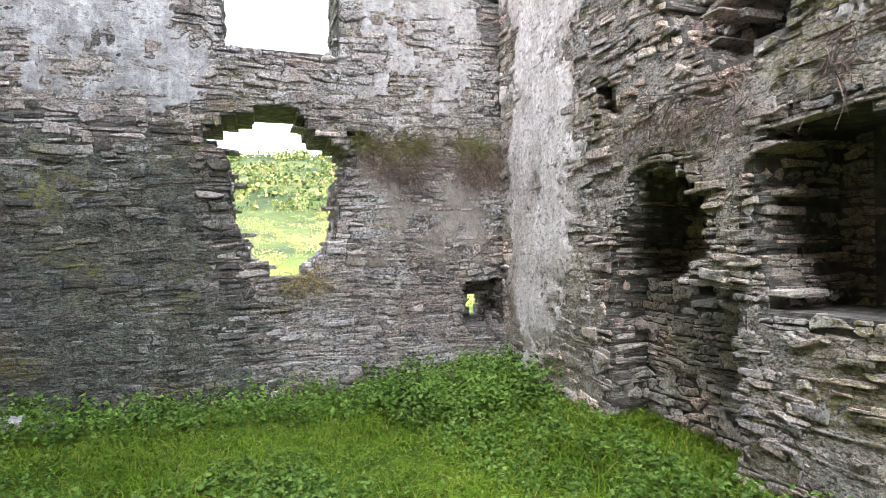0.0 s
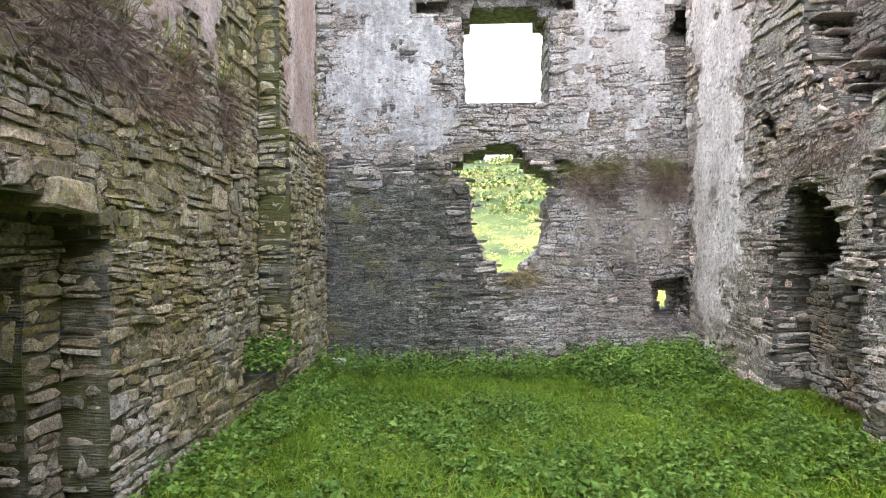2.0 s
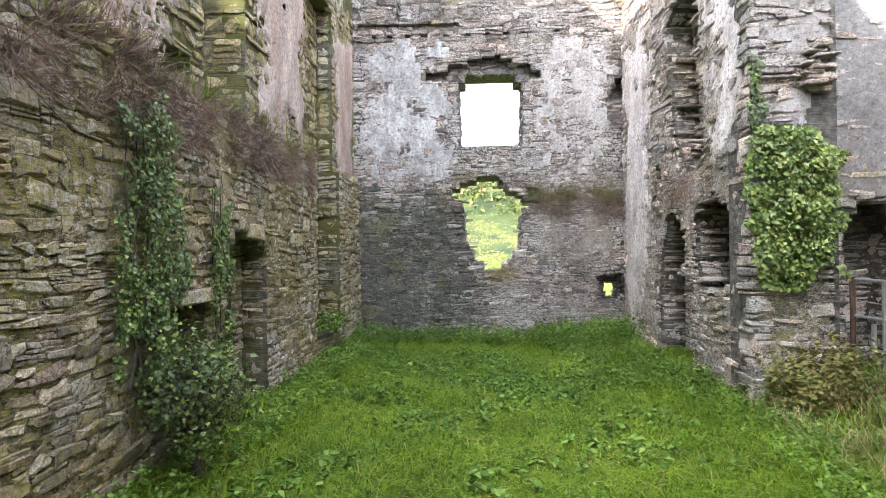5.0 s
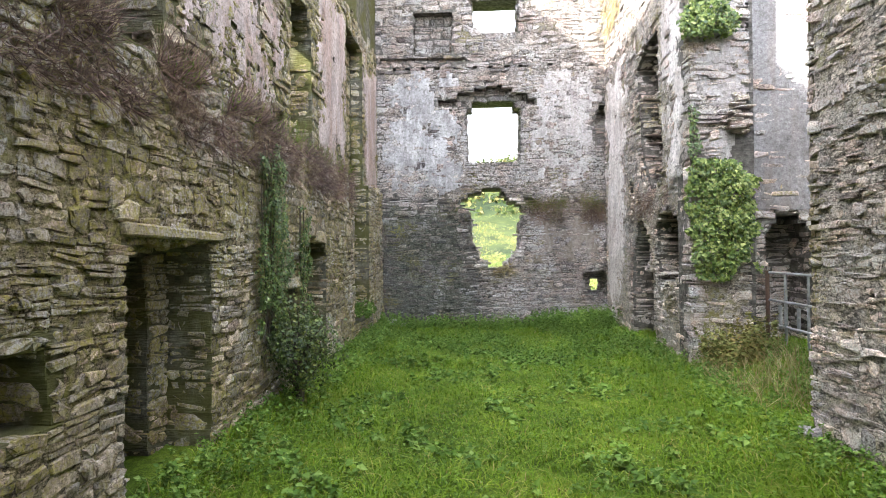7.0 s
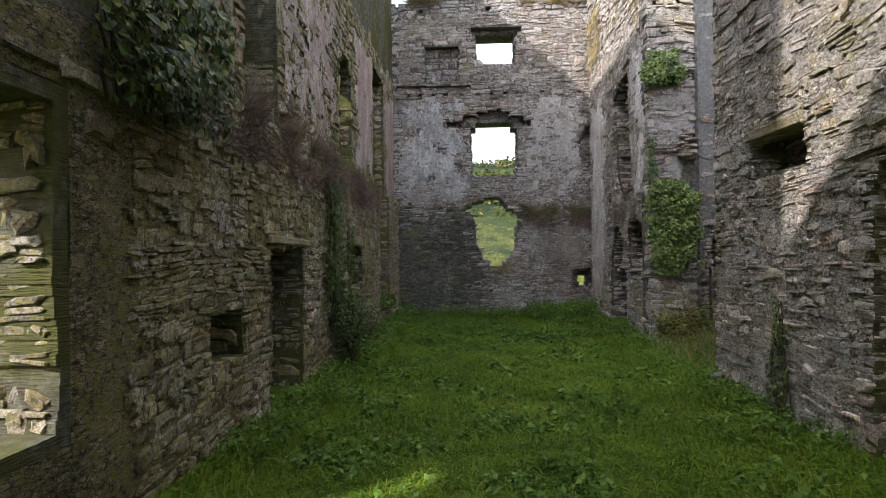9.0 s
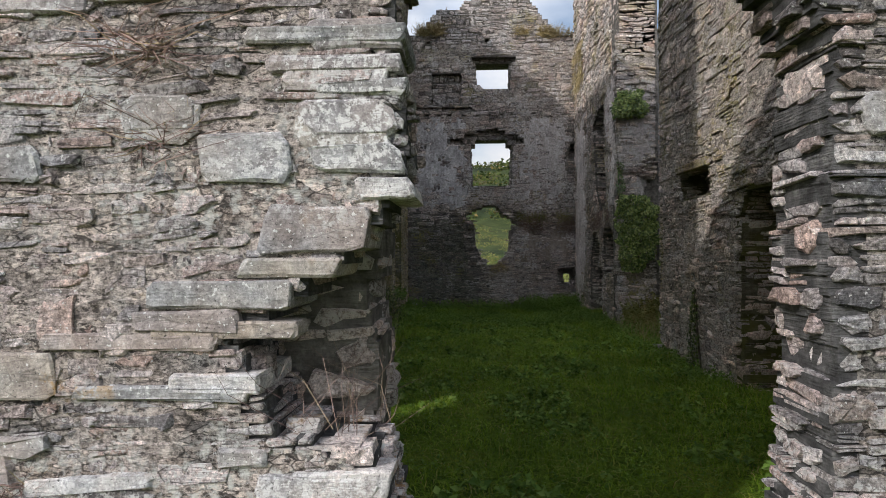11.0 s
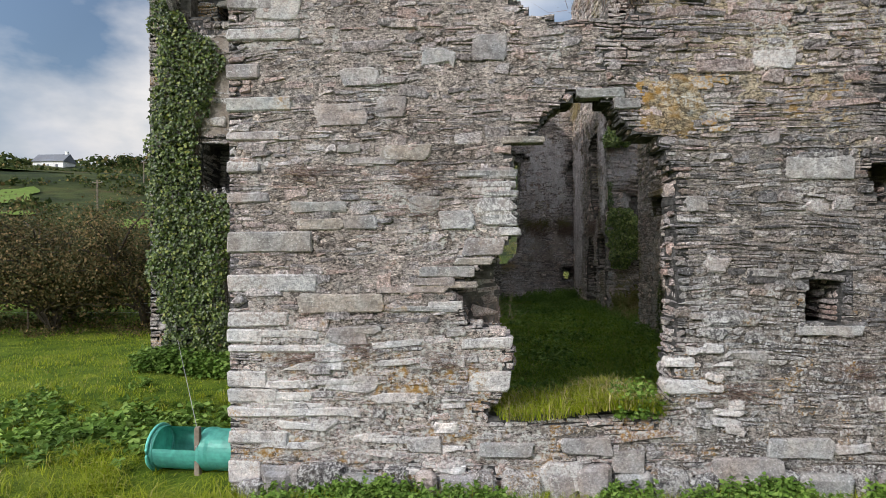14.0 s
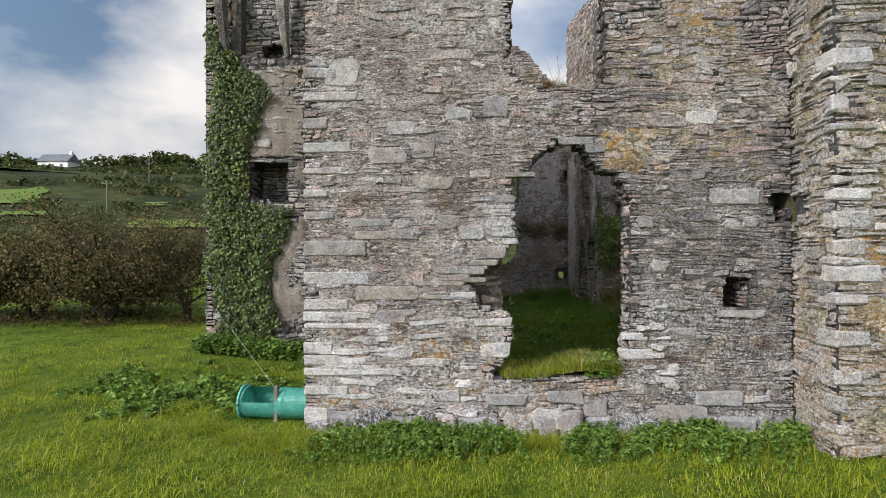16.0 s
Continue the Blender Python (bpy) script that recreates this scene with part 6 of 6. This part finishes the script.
def withered(name, face, u0, u1, z0, z1, n, label, material=DEAD, drop=(0.25, 0.7), out=0.3, category="dead plants", width=0.0035):
    """A mat of withered stalks that grows from ledges and hangs down the wall."""
    u, z = rng.uniform(u0, u1, n), rng.uniform(z0, z1, n)
    v = np.array([noise.noise(Vector((p * 1.6, q * 1.6, 7))) for p, q in zip(u, z)])
    if n > 400:
        u, z = u[v > -0.1], z[v > -0.1]
    s = face.world(np.stack([u, z, np.full(len(u), 0.0)], 1))
    e = np.stack([u + rng.normal(0, 0.2, len(u)), z - rng.uniform(*drop, len(u)) + 0.22 * rng.random(len(u)), -rng.uniform(0.05, out, len(u))], 1)
    return stuff(name, stalks(s, face.world(e), width, 0.16), material, label, category)


withered("withered_heather", left_face, -6.9, 3.5, 3.5, 4.15, 7000, "reddish-brown withered plants hanging from the ledge", drop=(-0.1, 0.38), out=0.22)
withered("withered_heather", left_face, -6.9, -2.0, 4.05, 4.15, 1700, "bushy withered heather standing on the ledge", drop=(-0.3, 0.05), out=0.32)
withered("withered_heather", left_face, -2.0, 3.5, 4.05, 4.12, 500, "withered stalks standing on the ledge", drop=(-0.14, 0.05), out=0.2)
withered("ledge_grass", left_face, -5.4, 3.5, 4.0, 4.12, 500, "green grass on the ledge", GRASS, (-0.28, 0.0), 0.12, "grass", 0.004)
withered("ledge_plants", far_face, 1.45, 3.55, 3.7, 3.95, 1100, "ferny plants on the end wall ledge", GORSE, (-0.2, 0.5), 0.25, "ledge plants", 0.004)
withered("ledge_plants", far_face, 1.6, 3.7, 3.3, 3.9, 2600, "brown withered plants on the end wall ledge", DEAD, (-0.1, 0.6), 0.18, "ledge plants")
withered("sill_plants", far_face, 0.1, 0.95, 1.75, 1.95, 420, "dry grass on the breached window sill", STRAW, (-0.1, 0.4), 0.2, "grass", 0.005)
withered("wall_weeds", right_face, 2.2, 4.8, 3.2, 3.7, 800, "withered reddish weeds over the fireplace", DEAD, (0.0, 0.4), 0.15)
withered("wall_top_grass", far_face, -2.6, -1.5, 11.2, 11.45, 900, "straw-coloured grass on the wall head", STRAW, (-0.35, 0.25), 0.25, "grass", 0.008)
withered("wall_top_grass", far_face, 1.4, 3.6, 11.1, 11.3, 1200, "straw-coloured grass on the wall head", STRAW, (-0.3, 0.3), 0.25, "grass", 0.008)
withered("wall_top_grass", right_face, 6.0, 7.8, 8.8, 10.4, 900, "straw-coloured grass hanging from the wall", STRAW, (0.2, 0.8), 0.2, "grass", 0.007)
withered("window_grass", outer_face, -0.55, 0.42, 4.95, 5.1, 70, "dry reddish stalks on the upper window sill", DEAD, (-0.3, 0.05), 0.1, "dead plants", 0.004)
withered("breach_stalks", outer_face, -1.5, -1.1, 1.72, 1.8, 34, "dry stalks on the broken edge", DEAD, (-0.4, -0.05), 0.1, "dead plants", 0.0018)
for u, z in ((-3.25, 3.3), (-2.7, 1.45), (-3.3, 1.35), (-2.1, 3.25), (-1.75, 1.3), (2.35, 1.2), (1.2, 1.0), (-2.0, 2.9)):
    withered("wall_tuft", outer_face, u - 0.14, u + 0.14, z - 0.06, z + 0.08, 110, "small reddish-brown tuft rooted in the wall", DEAD, (0.02, 0.16), 0.06, "dead plants", 0.003)
gx0, gy0 = clumped(*on_ground(420, 3.55, 5.0, -2.2, 0.7), 1.6, 9, -0.12)
weeds("gateway_weeds", gx0, gy0, 0.32, 0.032, "green weeds on the rubble by the gateway", "weeds", NETTLE, per=14)
gx1, gy1 = clumped(*on_ground(1500, 3.5, 5.0, -2.4, 0.8), 1.3, 19, -0.05)
gz1 = lift(gx1, gy1)
stuff("dead_bracken", stalks(gz1, gz1 + np.stack([rng.normal(0, 0.16, len(gx1)), rng.normal(0, 0.16, len(gx1)), rng.uniform(0.15, 0.5, len(gx1))], 1), 0.004, 0.14), STRAW, "brown dead bracken on the rubble by the gateway", "bracken")


def woody(name, place, height, spread, label, category, material, n_leaf, leaf, limbs=9, trunks=3, crown_low=0.25, group="", flat=0.75):
    """A tapered trunk with limbs and a crown of leaf clumps with gaps."""
    top = empty(name, place, label, category, group)
    bm = bmesh.new()
    tips = []
    for _ in range(trunks):
        lean = rng.normal(0, 0.16, 2)
        path = [(0, 0, -0.05)]
        for j in range(1, 5):
            path.append((lean[0] * height * j / 4 + rng.normal(0, 0.04) * height, lean[1] * height * j / 4 + rng.normal(0, 0.04) * height, height * 0.55 * j / 4))
        tube(bm, path, [height * 0.035, height * 0.028, height * 0.022, height * 0.016, height * 0.01], 7)
        for _ in range(limbs):
            j = rng.integers(1, 5)
            a = np.array(path[j])
            ang = rng.uniform(0, 2 * np.pi)
            reach = spread * rng.uniform(0.45, 1.0)
            b = a + np.array((math.cos(ang) * reach, math.sin(ang) * reach, height * rng.uniform(0.02, 0.45)))
            b[2] = min(b[2], height * 0.95)
            m = (a + b) / 2 + np.array((0, 0, height * 0.05))
            tube(bm, [a.tolist(), m.tolist(), b.tolist()], [height * 0.013, height * 0.008, height * 0.003], 5)
            tips += [m, b, (m + b) / 2]
    part("trunk", bm, BARK, top, "dark bare trunk and limbs")
    tips = np.array(tips)
    pick = tips[rng.integers(0, len(tips), n_leaf)]
    pts = pick + rng.normal(0, 1, (n_leaf, 3)) * np.array((spread * 0.17, spread * 0.17, height * 0.1 * flat))
    pts = pts[pts[:, 2] > height * crown_low * rng.uniform(0.3, 1.2, len(pts))]
    nrm = pts - np.array((0, 0, height * 0.4))
    nrm /= np.linalg.norm(nrm, axis=1, keepdims=True) + 1e-6
    me = mesh_from("crown", *leaves(pts, nrm, np.full(len(pts), leaf), 1.2, 1.2), material)
    child("crown", me, top, "uneven leafy crown")
    return top


woody("shrub", stand(-2.6, -1.7), 1.45, 0.6, "dark leafy shrub beside the doorway", "shrub", IVY_DARK, 4200, 0.04, 8, 4, 0.08)
woody("hawthorn_tree", stand(-14.80, -1.36), 4.36, 2.91, "brown autumn hawthorn tree in the pasture hedge", "tree", THORN, 28900, 0.068, 18, 4, 0.06, "hawthorns in the hedge")
woody("hawthorn_tree", stand(-12.12, -0.69), 4.14, 2.12, "leaning hawthorn with a bare trunk", "tree", THORN, 13600, 0.064, 14, 2, 0.42, "hawthorns in the hedge")
woody("hawthorn_tree", stand(-18.38, -0.24), 3.80, 2.68, "low dark hawthorn in the hedge", "tree", THORN, 15300, 0.099, 11, 3, 0.03, "hawthorns in the hedge")
woody("hawthorn_tree", stand(-21.73, 0.99), 3.58, 2.80, "low dark hawthorn in the hedge", "tree", SCRUB, 10200, 0.150, 11, 3, 0.05, "hawthorns in the hedge")
woody("hawthorn_tree", stand(-16.70, 2.11), 3.35, 2.68, "green thorn bush in the hedge", "tree", SCRUB, 10200, 0.150, 11, 3, 0.02, "hawthorns in the hedge")
woody("hawthorn_tree", stand(-10.11, 4.45), 2.91, 2.12, "green thorn bush in the hedge", "tree", SCRUB, 6800, 0.150, 9, 3, 0.05, "hawthorns in the hedge")

# scrub over the hill: clumps of many leaves, no two alike
def bushes(places, per, fine):
    """Low bushes: uneven heaps of leaves at the places (x, y, width)."""
    made = []
    for a, b, w in places:
        lobes = rng.normal(0, 0.45, (4, 3)) * np.array((w, w, w * 0.25))
        lobes[0] = 0
        p = rng.normal(0, 1, (per, 3))
        p /= np.linalg.norm(p, axis=1, keepdims=True)
        p *= rng.uniform(0.55, 1.0, (per, 1)) * np.array((w * 0.75, w * 0.75, w * 0.55))
        q = p + lobes[rng.integers(0, 4, per)]
        q[:, 2] = np.abs(q[:, 2])
        made.append(np.concatenate([q + np.array(stand(a, b)), p, np.full((per, 1), w * fine)], 1))
    made = np.concatenate(made)
    return leaves(made[:, :3], made[:, 3:6], made[:, 6], 0.9, 1.2)


def scatter(n, r0, r1, a0, a1, small, large, keep):
    r, a = r0 + (r1 - r0) * rng.random(n) ** 0.75, rng.uniform(a0, a1, n)
    x, y = clumped(np.sin(a) * r, np.cos(a) * r - 10, 0.03, 11, keep)
    def free(p, q):
        return all(not (min(c[0] for c in f) - 1 < p < max(c[0] for c in f) + 1 and min(c[1] for c in f) - 3 < q < max(c[1] for c in f) + 1) for f in FIELDS)
    return [(p, q, rng.uniform(small, large) * (0.8 + 0.002 * math.hypot(p, q))) for p, q in zip(x, y) if free(p, q)]


stuff("hill_scrub", bushes(scatter(1900, 110, 295, -0.95, 0.6, 1.2, 3.4, -0.2), 30, 0.28), SCRUB, "thorn scrub over the hillside", "scrub")
stuff("hill_scrub", bushes(scatter(360, 45, 115, -0.95, -0.2, 0.8, 2.6, -0.3), 70, 0.15), SCRUB, "thorn scrub on the lower slope", "scrub")
stuff("hill_gorse", bushes(scatter(300, 38, 130, -0.13, 0.2, 0.6, 2.2, -0.7), 100, 0.085), GORSE, "yellowish gorse and bracken behind the end wall", "gorse")
stuff("hill_gorse", bushes([(rng.uniform(-5, 9), rng.uniform(13, 40), rng.uniform(0.5, 1.4)) for _ in range(95)], 110, 0.075), GORSE, "low gorse bushes close behind the end wall", "gorse")

stuff("brambles", bushes([(rng.uniform(-23, -10.3), rng.uniform(-2.7, -0.2), rng.uniform(0.4, 0.85)) for _ in range(46)], 130, 0.09), THORN, "dark brambles under the hedge trees", "brambles")
# a line of trees along the hill crest
ct = []
for _ in range(90):
    az = -0.40 - 0.5 * rng.random() ** 1.3 if rng.random() < 0.7 else rng.uniform(-0.4, 0.5)
    r = rng.uniform(262, 285)
    a, b = math.sin(az) * r, math.cos(az) * r - 10
    w, h = rng.uniform(2.5, 5.5), rng.uniform(3.0, 6.5)
    p = rng.normal(0, 1, (84, 3))
    p /= np.linalg.norm(p, axis=1, keepdims=True)
    p *= rng.uniform(0.5, 1.0, (84, 1)) * np.array((w, w, h * 0.6))
    ct.append(np.concatenate([p + np.array(stand(a, b)) + np.array((0, 0, h * 0.5)), p, np.full((84, 1), 1.6)], 1))
ct = np.concatenate(ct)
stuff("crest_trees", leaves(ct[:, :3], ct[:, 3:6], ct[:, 6], 0.9, 1.1), SCRUB, "dark trees along the hill crest", "trees")

# ---- loose things ----
def rod(name, a, b, r, material, parent, label="", sides=10):
    bm = bmesh.new()
    tube(bm, [a, b], [r, r], sides)
    return part(name, bm, material, parent, label)


# galvanised gate across the gateway
gate = empty("field_gate", (5.15, 0.5, 0.5), "galvanised tubular steel field gate across the gateway", "gate")
for k, z in enumerate((0.06, 0.5, 0.93, 1.42)):
    rod("rail", (0, -2.3, z), (0, 0.55, z + 0.01), 0.022, GALVANISED, gate)
for y in (0.0, -0.68, -1.5, -2.3):
    rod("upright", (0, y, 0.02), (0, y, 1.44), 0.022 if y else 0.026, GALVANISED, gate)
for y in (0.28, -0.3):
    rod("stay", (0.05, y, 0.45), (0.05, y, 0.86), 0.03, GALVANISED, gate, "short pale stub rail")
rod("hinge_post", (0, 0.62, -0.2), (0, 0.62, 1.46), 0.035, RUSTY, gate, "rusty brown hinge post")

# steps up to the gateway
steps = empty("stone_steps", (4.6, -0.9, 0.2), "mossy stone steps up to the gateway", "steps")
for k in range(3):
    part("step", block(-0.55 + k * 0.22, 0.6, -0.55, 0.5, -0.15 + k * 0.1, 0.06 + k * 0.13, 0.03, 0.02), STONE_LEFT, steps, "mossy slab")

# green trough, its post and wires
trough = empty("drinking_trough", (-5.52, -12.15, -0.49), "turquoise plastic barrel trough lying in the grass", "trough")
bm = bmesh.new()
N = 36
rings = []
for x, r in ((0.0, 0.25), (0.04, 0.25), (0.06, 0.24), (0.35, 0.242), (0.6, 0.24), (0.64, 0.25), (0.7, 0.25), (0.74, 0.24), (1.1, 0.24), (1.18, 0.225)):
    rings.append([bm.verts.new((x, math.cos(a) * r, 0.27 + math.sin(a) * r)) for a in [math.radians(360 * k / N) for k in range(N)]])
for j, (p, q) in enumerate(zip(rings[:-1], rings[1:])):
    for k in range(N):
        if not (2 <= j <= 3 and 7 <= k <= 15):  # the mouth cut into the upper side
            bm.faces.new((p[k], p[(k + 1) % N], q[(k + 1) % N], q[k]))
bm.faces.new(rings[0])
bm.faces.new(rings[-1][::-1])
bmesh.ops.solidify(bm, geom=bm.faces[:], thickness=0.012)
barrel = part("body", bm, GREEN_PLASTIC, trough, "turquoise barrel with a cut mouth")
bm = bmesh.new()
tube(bm, [(0.0, 0.262 * math.cos(math.radians(a)), 0.27 + 0.262 * math.sin(math.radians(a))) for a in range(0, 361, 15)], [0.02] * 25, 8)
part("rim", bm, GREEN_PLASTIC, barrel, "thick moulded rim")
trough.scale = (YARD, YARD, YARD)
trough.rotation_euler = (radians(8), 0, radians(-6))

post = empty("fence_post", stand(-4.87, -12.48), "short weathered timber fence post beside the trough", "post")
stake = part("stake", block(-0.035, 0.035, -0.035, 0.035, -0.2, 0.62, 0.006, 0.006), TIMBER, post)
rod("insulator", (0, -0.05, 0.38), (0, 0.05, 0.38), 0.014, WIRE, stake, "pale wire insulator")
fence = empty("wire_fence", stand(-9.66, -1.36), "thin electric fence wire across the pasture", "fence")
base = Vector(fence.location)
for z in (0.55, 0.85):
    rod("wire", (0.5, 0.0, z), (-22, 1.5, z - 0.05), 0.006, WIRE, fence, sides=5)
rod("wire", tuple(Vector((-4.87, -12.48, 0.09)) - base), tuple(Vector((-8.1, -6.6, 0.45)) - base), 0.005, WIRE, fence, sides=5)
for x in (-6.5, -14.0, -21.5):
    rod("stake", (x, 0.1 - x * 0.068 * 0.98, -0.3), (x, 0.1 - x * 0.068 * 0.98, 1.0), 0.035, TIMBER, fence)

# big loose stones
for x, y, w in ((-2.6, 7.2, 0.24), (-2.3, 7.35, 0.16), (3.5, -3.2, 0.26), (3.98, -13.65, 0.3)):
    top = empty("fallen_stone", stand(x, y), "pale fallen stone lying in the weeds", "stone", "fallen stones")
    part("rock", block(-w / 2, w / 2, -w * 0.4, w * 0.4, -0.05, w * 0.6, w * 0.16, w * 0.1), STONE_BLOCK, top)
for y0, y1, z, h in ((-1.95, -0.62, 1.84, 0.13), (0.55, 0.95, 2.55, 0.22), (-5.2, -3.5, 2.5, 0.1)):
    part("lintel", block(LX - 0.35, LX + 0.07, y0, y1, z, z + h, 0.03, 0.02), STONE_LEFT, wall_left, "rough slab lintel")
part("lintel", block(3.5, 3.9, -5.7, -4.3, 3.83, 3.97, 0.03, 0.02), STONE_LEFT, wall_pier, "rough slab lintel")
for k in range(9):
    x0, z0 = 4.3 + 0.22 * rng.random(), 4.4 + 0.07 * k
    part("corbel_stone", block(x0, x0 + rng.uniform(0.18, 0.38), 0.8 - rng.uniform(0.0, 0.22), 1.2, z0, z0 + rng.uniform(0.04, 0.08), 0.03, 0.012), STONE_RIGHT, wall_stub, "projecting slab")
part("white_stone", block(3.66, 3.86, 0.77, 1.0, 1.5, 1.7, 0.03, 0.04), STONE_PALE, wall_stub, "whitish boulder in the wall end")

# the far house and poles on the hill
house = empty("farmhouse", stand(-161, 200), "white gabled farmhouse on the hill crest", "house")
house_wall = part("wall", block(-6, 6, -3.5, 3.5, -1, 3.4), HOUSE_WHITE, house)
bm = bmesh.new()
vs = [bm.verts.new(p) for p in ((-6.4, -4, 3.3), (6.4, -4, 3.3), (6.4, 4, 3.3), (-6.4, 4, 3.3), (-6.4, 0, 6.6), (6.4, 0, 6.6))]
for f in ((0, 1, 5, 4), (2, 3, 4, 5), (1, 2, 5), (3, 0, 4), (3, 2, 1, 0)):
    bm.faces.new([vs[k] for k in f])
roof = part("roof", bm, HOUSE_ROOF, house)
part("chimney", block(4.6, 5.6, -0.5, 0.5, 5.6, 7.6), HOUSE_WHITE, roof, "white chimney stack")
for x in (-3.5, 0, 3.5):
    part("window", block(x - 0.5, x + 0.5, -3.56, -3.5, 1.0, 2.2), HOUSE_ROOF, house_wall, "dark window")
for x, y, h in ((-66.3, 80.3, 5.6), (-91, 139, 6.0)):
    pole = empty("utility_pole", stand(x, y), "timber utility pole on the hillside", "pole", "utility poles")
    rod("mast", (0, 0, -0.5), (0, 0, h), 0.13, TIMBER, pole)
    arm = rod("crossarm", (-0.9, 0, h - 0.5), (0.9, 0, h - 0.5), 0.07, TIMBER, pole)
    for w in (-0.8, 0.0, 0.8):
        rod("insulator", (w, 0, h - 0.44), (w, 0, h - 0.25), 0.05, WIRE, arm, "pale insulator")

place_single_stones()
